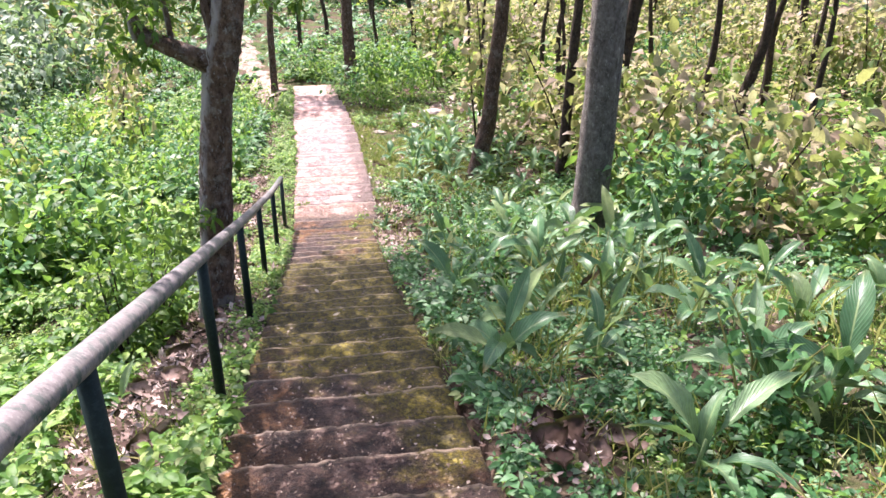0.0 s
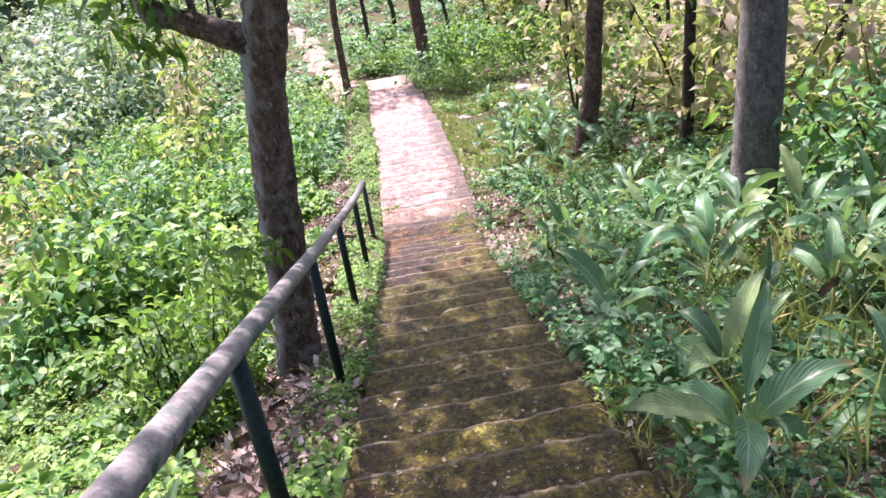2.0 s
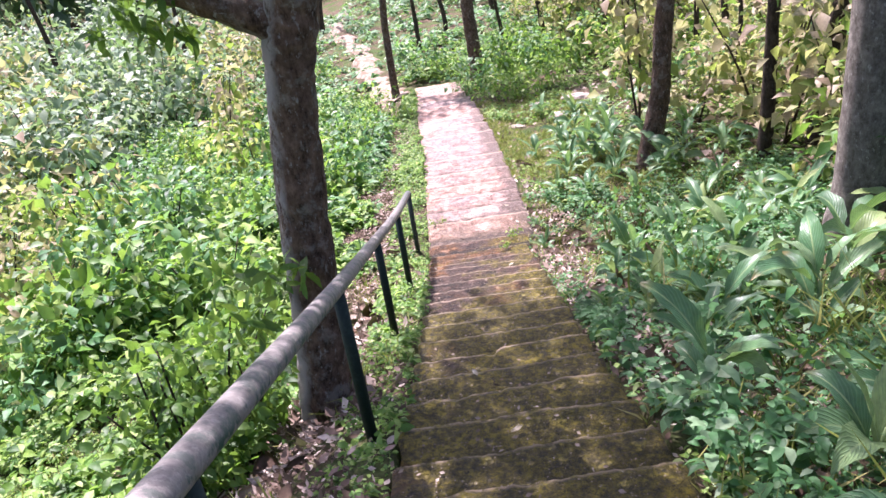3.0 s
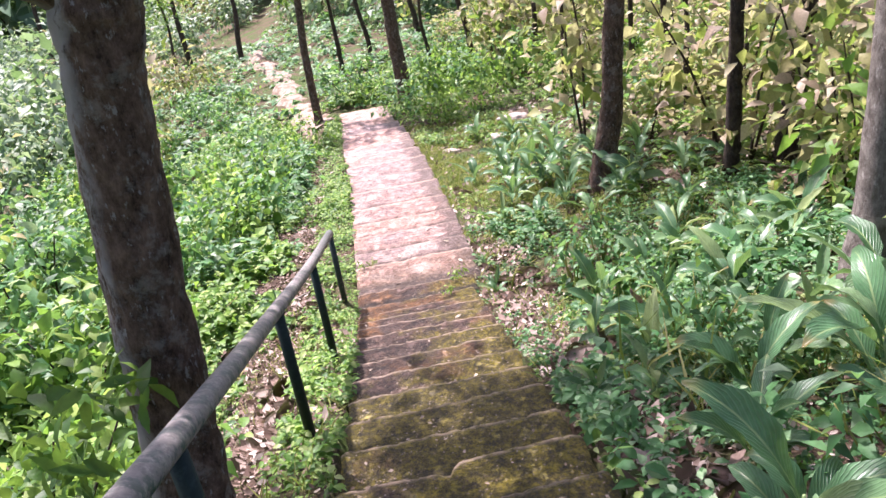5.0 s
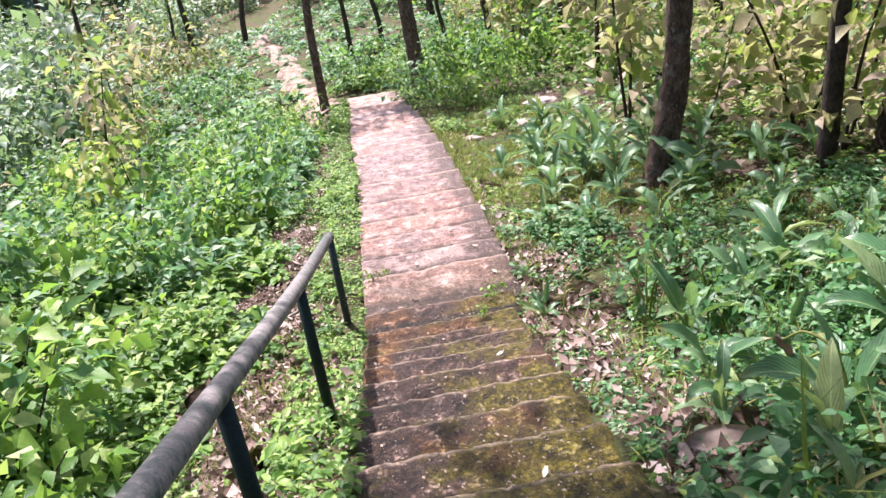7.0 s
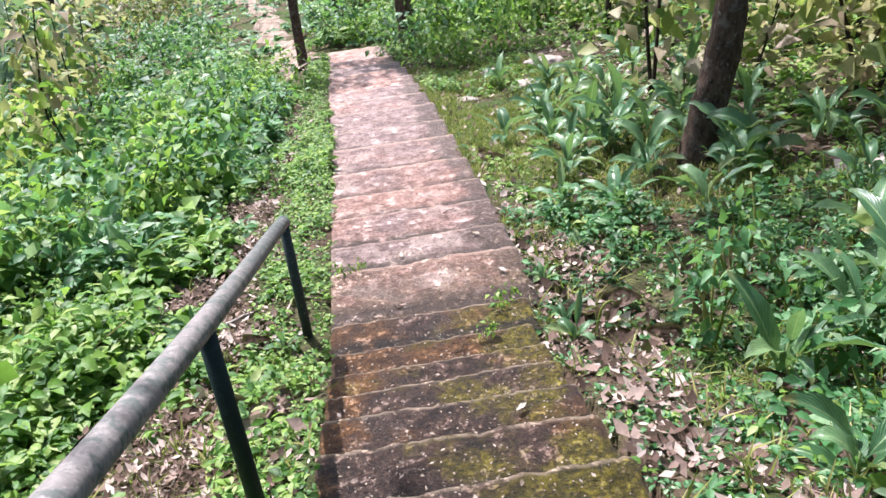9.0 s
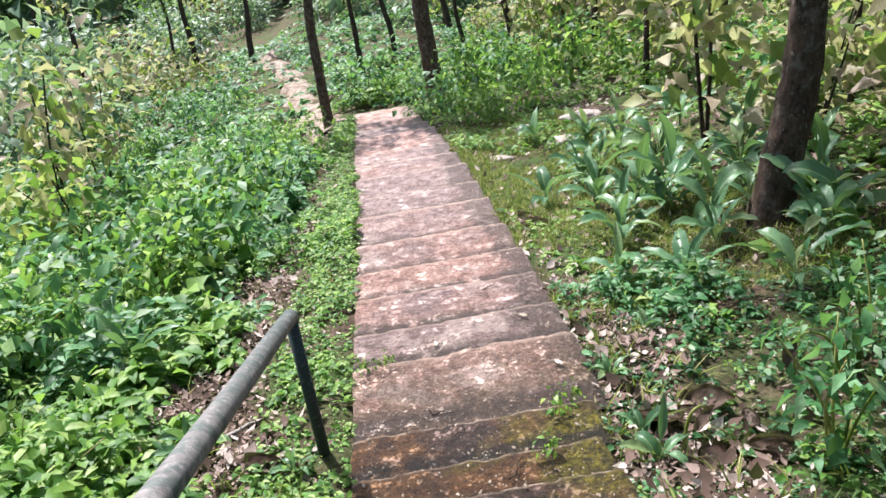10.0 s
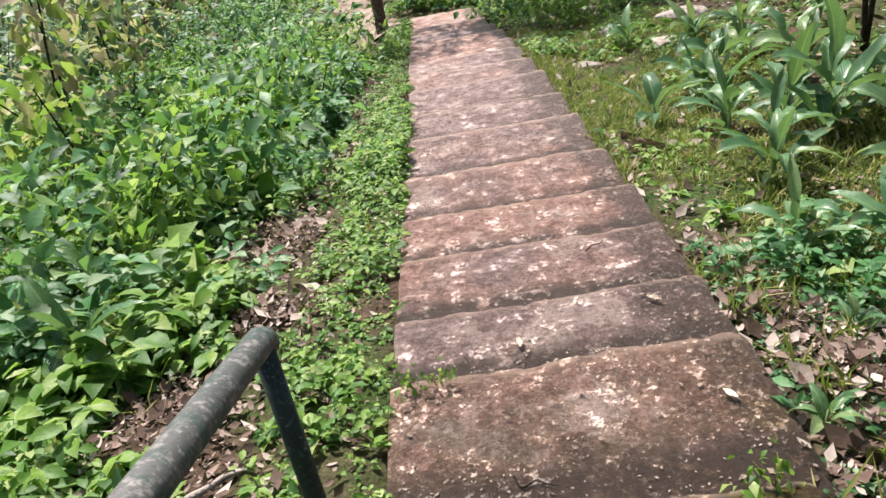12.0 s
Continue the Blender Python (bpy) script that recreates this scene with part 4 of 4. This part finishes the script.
herb_field("low_herbs", "tiny pale seedlings on the leaf litter", 4200, (0.8, 2.8, 3.0, 13.0), 7, 0.038, 0.11, HERB_COOL, 25, 0.04, (), patch=-0.5, fine=True)
herb_field("verge_herbs", "small green herbs along the edge of the stairs", 2600, (-0.84, -0.35, 0, 26.0), 8, 0.044, 0.19, HERB, 2, 0.0, (), fine=True)
herb_field("low_herbs", "cool green herbs among the broad leaves", 6800, (0.66, 4.6, 0.6, 13.0), 9, 0.052, 0.34, HERB_COOL, 3, 0.05, LITTER_CLEAR, patch=-0.25, fine=True)
herb_field("low_herbs", "small yellow-green seedlings between the broad leaves", 2600, (0.7, 4.6, 0.6, 13.0), 7, 0.038, 0.14, HERB, 13, 0.02, LITTER_CLEAR, fine=True)
herb_field("low_herbs", "green herbs on the lower slope", 4200, (-4.4, -1.1, 12.5, 21.0), 9, 0.088, 0.42, HERB_COOL, 4, 0.05, LITTER_CLEAR + PATH_CLEAR, patch=-0.7, fine=True)
herb_field("low_herbs", "green herbs further down the slope", 5600, (-8.0, -1.6, 12.0, 27.0), 9, 0.11, 0.55, HERB, 14, 0.05, PATH_CLEAR + LITTER_CLEAR + tuple((-1.2, 12.5 + k, 1.4) for k in range(7)))
herb_field("low_herbs", "green herbs beside the lower stairs", 4200, (0.8, 8.0, 12.0, 27.0), 7, 0.075, 0.18, HERB, 5, 0.08, LITTER_CLEAR + ((1.5, 16.5, 0.9), (1.6, 18.0, 0.9)), patch=-0.4)
herb_field("far_herbs", "dense green plants on the forest floor", 5500, (-22, 24, 26.5, 55), 7, 0.24, 0.5, HERB_COOL, 6, 0.05, PATH_CLEAR)
herb_field("far_herbs", "dense pale green plants of the wood", 3500, (5.0, 22, 3, 28), 7, 0.16, 0.4, HERB, 7)
herb_field("dry_undergrowth", "beige dry leaves on low plants in the wood", 5200, (4.2, 24, 4, 42), 7, 0.18, 0.9, TEAK, 8)
herb_field("far_herbs", "dense green plants on the far slope", 4200, (-20, -5, 6, 30), 8, 0.16, 0.5, HERB_COOL, 9)
herb_field("sunny_herbs", "sunlit yellow-green plants at the foot of the stairs", 1500, (-1.0, 7.0, 26.6, 34), 8, 0.13, 0.4, HERB, 10, 0.05, PATH_CLEAR)


def grass_field(n, box, length, seed, patch=0.0):
    r = np.random.default_rng(seed)
    x0, x1, y0, y1 = box
    x, y = r.uniform(x0, x1, n), r.uniform(y0, y1, n)
    ok = ~((x > left_edge(y) - 0.01) & (x < right_edge(y) + 0.01))
    ok &= np.sin(2.1 * x + 0.9 * y + seed) + np.sin(1.7 * y - 2.3 * x + seed) + r.normal(0, 0.5, n) > patch
    x, y = x[ok], y[ok]
    k = np.repeat(np.arange(len(x)), 7)
    p = np.c_[x, y, ground(x, y) - 0.01][k] + r.normal(0, 0.02, (len(k), 3)) * (1, 1, 0)
    way = np.c_[r.normal(0, 0.5, (len(k), 2)), np.ones(len(k))]
    ln = length * r.uniform(0.4, 1.2, len(k))
    me = leaf_mesh("grass", p, way, ln, 0.008 + 0.03 * ln * 0.5, GRASS, 0.35, 0.8, r)
    return tagged(part("grass", me, None, smooth_faces=False), "thin green and straw grass tufts", "grass", kind="stuff")


herb_field("far_herbs", "green plants at the top of the slope", 1800, (-6.5, 7.0, -7.0, 0.8), 7, 0.09, 0.35, HERB, 15, 0.03)
herb_field("far_herbs", "green plants away from the stairs", 1700, (-13.0, -4.2, -6.0, 8.5), 7, 0.15, 0.5, HERB_COOL, 16)
herb_field("far_herbs", "green plants away from the stairs", 1300, (4.3, 13.0, -6.0, 6.0), 7, 0.14, 0.45, HERB_COOL, 17)
grass_field(1500, (-4.0, -0.4, 0, 14), 0.16, 1, 0.2)
grass_field(1900, (0.7, 4.0, 0, 13), 0.18, 2, 0.2)
grass_field(5200, (0.9, 3.2, 12.5, 22), 0.11, 3, -1.2)
grass_field(420, (1.2, 3.4, 1.2, 8), 0.5, 4, 0.4)


def litter_field(n, box, size, seed, keep=(), fine=False, heap=0.014):
    r = np.random.default_rng(seed)
    x0, x1, y0, y1 = box
    x, y = r.uniform(x0, x1, n), r.uniform(y0, y1, n)
    for a, b, c in keep:
        q = int(n * heap)
        x, y = np.r_[x, r.normal(a, c * 0.6, q)], np.r_[y, r.normal(b, c * 0.6, q)]
    ok = ~((x > left_edge(y) - 0.01) & (x < right_edge(y) + 0.01))
    x, y = x[ok], y[ok]
    way = np.c_[r.normal(size=(len(x), 2)), r.normal(0, 0.25, len(x))]
    p = np.c_[x, y, ground(x, y) + r.uniform(0.005, 0.045, len(x))]
    ln = size * r.uniform(0.4, 1.5, len(x))
    me = leaf_mesh("leaf_litter", p, way, ln, ln * r.uniform(0.35, 0.7, len(x)), DEAD, -0.25, 0.5, r, fine)
    return tagged(part("leaf_litter", me, None, smooth_faces=False), "dry brown and pinkish fallen leaves on the soil", "leaf litter", kind="stuff")


litter_field(6500, (-3.0, -0.42, 1, 14), 0.042, 1, LITTER_CLEAR[14:], True, 0.026)
litter_field(8500, (0.7, 4.0, 1, 14), 0.036, 2, LITTER_CLEAR, True)
litter_field(7000, (-4.0, 6.0, 13, 26), 0.075, 3, LITTER_CLEAR)
litter_field(6000, (3.5, 18.0, 4, 36), 0.17, 4)


# ---- small things ----
def dead_leaf_mesh(length, width, seed):
    """A large curled dry leaf with a thickness."""
    bm = bmesh.new()
    rows, n = [], 9
    for i in range(n + 1):
        t = i / n
        w = width * 0.5 * max(0.03, math.sin(math.pi * (0.04 + 0.94 * t)) ** 0.8)
        row = []
        for k in range(7):
            u = k / 3 - 1
            z = 0.22 * width * abs(u) ** 1.6 + 0.10 * length * (t - 0.5) ** 2 + 0.016 * noise.noise(Vector((u * 2.2, t * 5, seed * 2.1)))
            row.append(bm.verts.new((u * w, (t - 0.5) * length + 0.012 * noise.noise(Vector((t * 6, u, seed))), z + 0.01)))
        rows.append(row)
    for a, b in zip(rows, rows[1:]):
        for k in range(6):
            bm.faces.new((a[k], a[k + 1], b[k + 1], b[k]))
    bmesh.ops.solidify(bm, geom=bm.faces[:], thickness=0.002)
    me = bpy.data.meshes.new("dead_leaf")
    bm.to_mesh(me)
    bm.free()
    me.materials.append(DEAD)
    me.shade_smooth()
    return me


def build_dead_leaves():
    r = random.Random(51)
    meshes = [dead_leaf_mesh(0.24, 0.15, 1), dead_leaf_mesh(0.19, 0.13, 2), dead_leaf_mesh(0.28, 0.16, 3), dead_leaf_mesh(0.14, 0.08, 4)]
    heaps = ((1.13, 2.9, 9, 0.16), (-0.95, 10.6, 9, 0.25), (-1.3, 5.9, 10, 0.3), (-1.1, 4.5, 6, 0.25), (-0.95, 9.3, 7, 0.2), (1.2, 10.9, 8, 0.3), (1.05, 6.1, 4, 0.12), (1.2, 8.3, 5, 0.2), (1.6, 9.7, 4, 0.3), (-0.9, 3.2, 5, 0.25), (1.3, 14.8, 4, 0.25), (-1.0, 8.4, 4, 0.15), (1.9, 2.6, 3, 0.2))
    for x, y, n, s in heaps:
        for k in range(n):
            px, py = x + r.gauss(0, s), y + r.gauss(0, s)
            if not place_ok(px, py, 0.06):
                continue
            o = tagged(new("dead_leaf", meshes[r.randrange(4)]), "large curled dry brown leaf lying on the ground", "leaf", group="fallen leaves")
            o.matrix_basis = pose(px, py, float(ground(px, py)) + 0.012 + 0.012 * k / n * 3, r.uniform(-22, 22), r.uniform(-22, 22), r.uniform(0, 360))
    petal = dead_leaf_mesh(0.12, 0.05, 9)
    petal.materials[0] = PETAL
    for x, y in ((0.78, 11.75), (0.72, 12.45), (0.15, 12.3), (-0.05, 6.35), (0.1, 5.5), (0.4, 8.2), (0.5, 9.9)):
        o = tagged(new("petal", petal), "small pale fallen petal lying on a stair tread", "petal", group="petals on the stairs")
        n = next(v for v in NOSINGS if v > y + 0.04)
        o.matrix_basis = pose(x, y, float(prof(n)) + 0.02, 0, 0, r.uniform(0, 360)) @ Matrix.Diagonal((0.55, 0.55, 0.55, 1))


build_dead_leaves()


def crumbs():
    """Grit and leaf scraps strewn over the treads."""
    r = np.random.default_rng(61)
    n = 6500
    y = r.uniform(0.8, 13, n)
    x = left_edge(y) + 0.04 + (right_edge(y) - left_edge(y) - 0.08) * r.random(n)
    nos = np.array(NOSINGS)
    z = prof(nos[np.searchsorted(nos, y)]) + 0.017
    ln = 0.010 * r.uniform(0.5, 1.5, n) * np.where(r.random(n) < 0.08, 2.2, 1.0)
    me = leaf_mesh("leaf_scraps", np.c_[x, y, z], np.c_[r.normal(size=(n, 2)), r.normal(0, 0.15, n)], ln, ln * 0.6, PATH, 0.0, 0.3, r)
    tagged(part("leaf_scraps", me, None, smooth_faces=False), "tiny pale leaf scraps and grit on the treads", "litter", kind="stuff")


crumbs()


def rock(x, y, sx, sy, sz, seed, label):
    bm = bmesh.new()
    bmesh.ops.create_icosphere(bm, subdivisions=3, radius=1)
    for v in bm.verts:
        d = 1 + 0.25 * noise.noise(v.co * 1.3 + Vector((seed * 4.1, 0, 0))) + 0.1 * noise.noise(v.co * 4 + Vector((seed, 0, 0)))
        v.co = Vector((v.co.x * sx * d, v.co.y * sy * d, v.co.z * sz * d))
    o = tagged(part("rock", bm, STONE), label, "rock", group="flat stones")
    o.location = (x, y, float(ground(x, y)) + sz * 0.35)


rock(2.65, 19.1, 0.28, 0.16, 0.06, 1, "flat pale stone lying in the grass")
rock(2.4, 20.6, 0.26, 0.2, 0.07, 2, "flat pale stone lying in the grass")
rock(3.2, 20.2, 0.34, 0.2, 0.07, 3, "flat pale stone lying in the grass")
rock(1.6, 18.7, 0.2, 0.12, 0.05, 4, "small flat stone near the stairs")
rock(1.5, 8.0, 0.14, 0.1, 0.05, 5, "small stone among fallen leaves")


def build_weeds():
    """Small weeds rooted in the joints of the landing."""
    for n, (x, y, up) in enumerate(((-0.26, 12.02, 0.0), (-0.18, 12.04, 0.0), (0.66, 11.22, 0.0), (0.74, 11.3, 0.0), (0.55, 10.9, 0.0))):
        w = shrub("weed", "tiny green weed growing in a stair joint", 200 + n, 0.09, 0.09, 26, 0.04, HERB, "weeds on the stairs", 0.55)
        w.location = (x, y, float(prof(next(v for v in NOSINGS if v > y))) + 0.02)


build_weeds()


def dry_stalk(pts, leaf_size, seed):
    """A bent dry stalk with one yellowing drooping leaf at its end."""
    base = Vector(pts[0])
    st = tagged(new("dry_stalk"), "bent yellow-green stalk with a drooping withered leaf", "plant", group="withered stalks")
    st.location = base
    sp = [p - base for p in spline(pts, 6)]
    part("stalk", tube(sp, list(np.linspace(0.010, 0.004, len(sp))), 7), GRASS, st)
    o = part("leaf", dead_leaf_mesh(leaf_size, leaf_size * 0.42, seed), None, st, "withered yellow-brown leaf")
    o.matrix_basis = Matrix.Translation(sp[-1]) @ pose(0, 0, -leaf_size * 0.3, 60, 10, 40 * seed)


def build_stalks():
    for n, (x, y, dx, dy, h) in enumerate(((1.55, 8.0, -0.35, 0.15, 0.30), (1.7, 7.8, -0.5, -0.1, 0.22), (1.75, 8.2, -0.2, 0.3, 0.42), (1.6, 8.6, 0.3, -0.2, 0.35), (2.0, 5.0, 0.15, 0.2, 0.5), (2.1, 4.9, -0.1, 0.1, 0.55), (1.15, 10.95, 0.15, 0.05, 0.2), (2.1, 11.2, -0.25, 0.1, 0.35))):
        z = float(ground(x, y))
        dry_stalk([(x, y, z - 0.06), (x + dx * 0.3, y + dy * 0.3, z + h * 0.8), (x + dx * 0.7, y + dy * 0.7, z + h), (x + dx, y + dy, z + h * 0.8)], 0.16, n + 1)


build_stalks()


def twig(x, y, turn, length, seed):
    """A thin fallen twig lying on a tread."""
    r = random.Random(seed)
    n = next(v for v in NOSINGS if v > y)
    z = float(prof(n)) + 0.018
    pts = [(length * (k / 4 - 0.5), r.uniform(-0.02, 0.02), r.uniform(0.0, 0.006)) for k in range(5)]
    sp = spline(pts, 4)
    o = tagged(part("twig", tube(sp, list(np.linspace(0.004, 0.002, len(sp))), 6), BARK_THIN), "thin dark twig lying on a stair tread", "twig", group="twigs on the stairs")
    o.matrix_basis = pose(x, y, z, 0, 0, turn)


for n, (x, y, turn, length) in enumerate(((0.38, 10.86, 60, 0.16), (0.05, 6.25, 100, 0.1), (0.1, 11.5, -20, 0.14), (0.6, 13.1, 35, 0.12), (-0.3, 3.0, 50, 0.22))):
    twig(x, y, turn, length, n)


def stick(x, y, turn, length, radius, seed):
    """A dry pale stick lying on the leaf litter."""
    r = random.Random(seed)
    pts = [(length * (k / 4 - 0.5), r.uniform(-0.012, 0.012), r.uniform(0.0, 0.008)) for k in range(5)]
    sp = spline(pts, 4)
    o = tagged(part("stick", tube(sp, list(np.linspace(radius, radius * 0.7, len(sp))), 8, 0.08, seed=seed), STONE), "pale dry stick lying on the leaf litter", "stick", group="sticks below the handrail")
    a = radians(turn)
    dx, dy = math.cos(a) * length / 2, math.sin(a) * length / 2
    z0, z1 = float(ground(x - dx, y - dy)), float(ground(x + dx, y + dy))
    o.matrix_basis = pose(x, y, (z0 + z1) / 2 + radius + 0.012, 0, -math.degrees(math.atan2(z1 - z0, length)), turn)


for n, (x, y, turn, length, radius) in enumerate(((-0.98, 11.75, 35, 0.26, 0.014), (-0.9, 11.45, 60, 0.2, 0.008), (-1.15, 11.2, -20, 0.3, 0.009), (-0.95, 10.2, 80, 0.34, 0.016), (-1.1, 9.5, 20, 0.28, 0.01), (-0.9, 12.4, 10, 0.24, 0.008), (1.2, 7.7, 40, 0.3, 0.01), (1.25, 11.2, -50, 0.26, 0.008))):
    stick(x, y, turn, length, radius, n + 1)
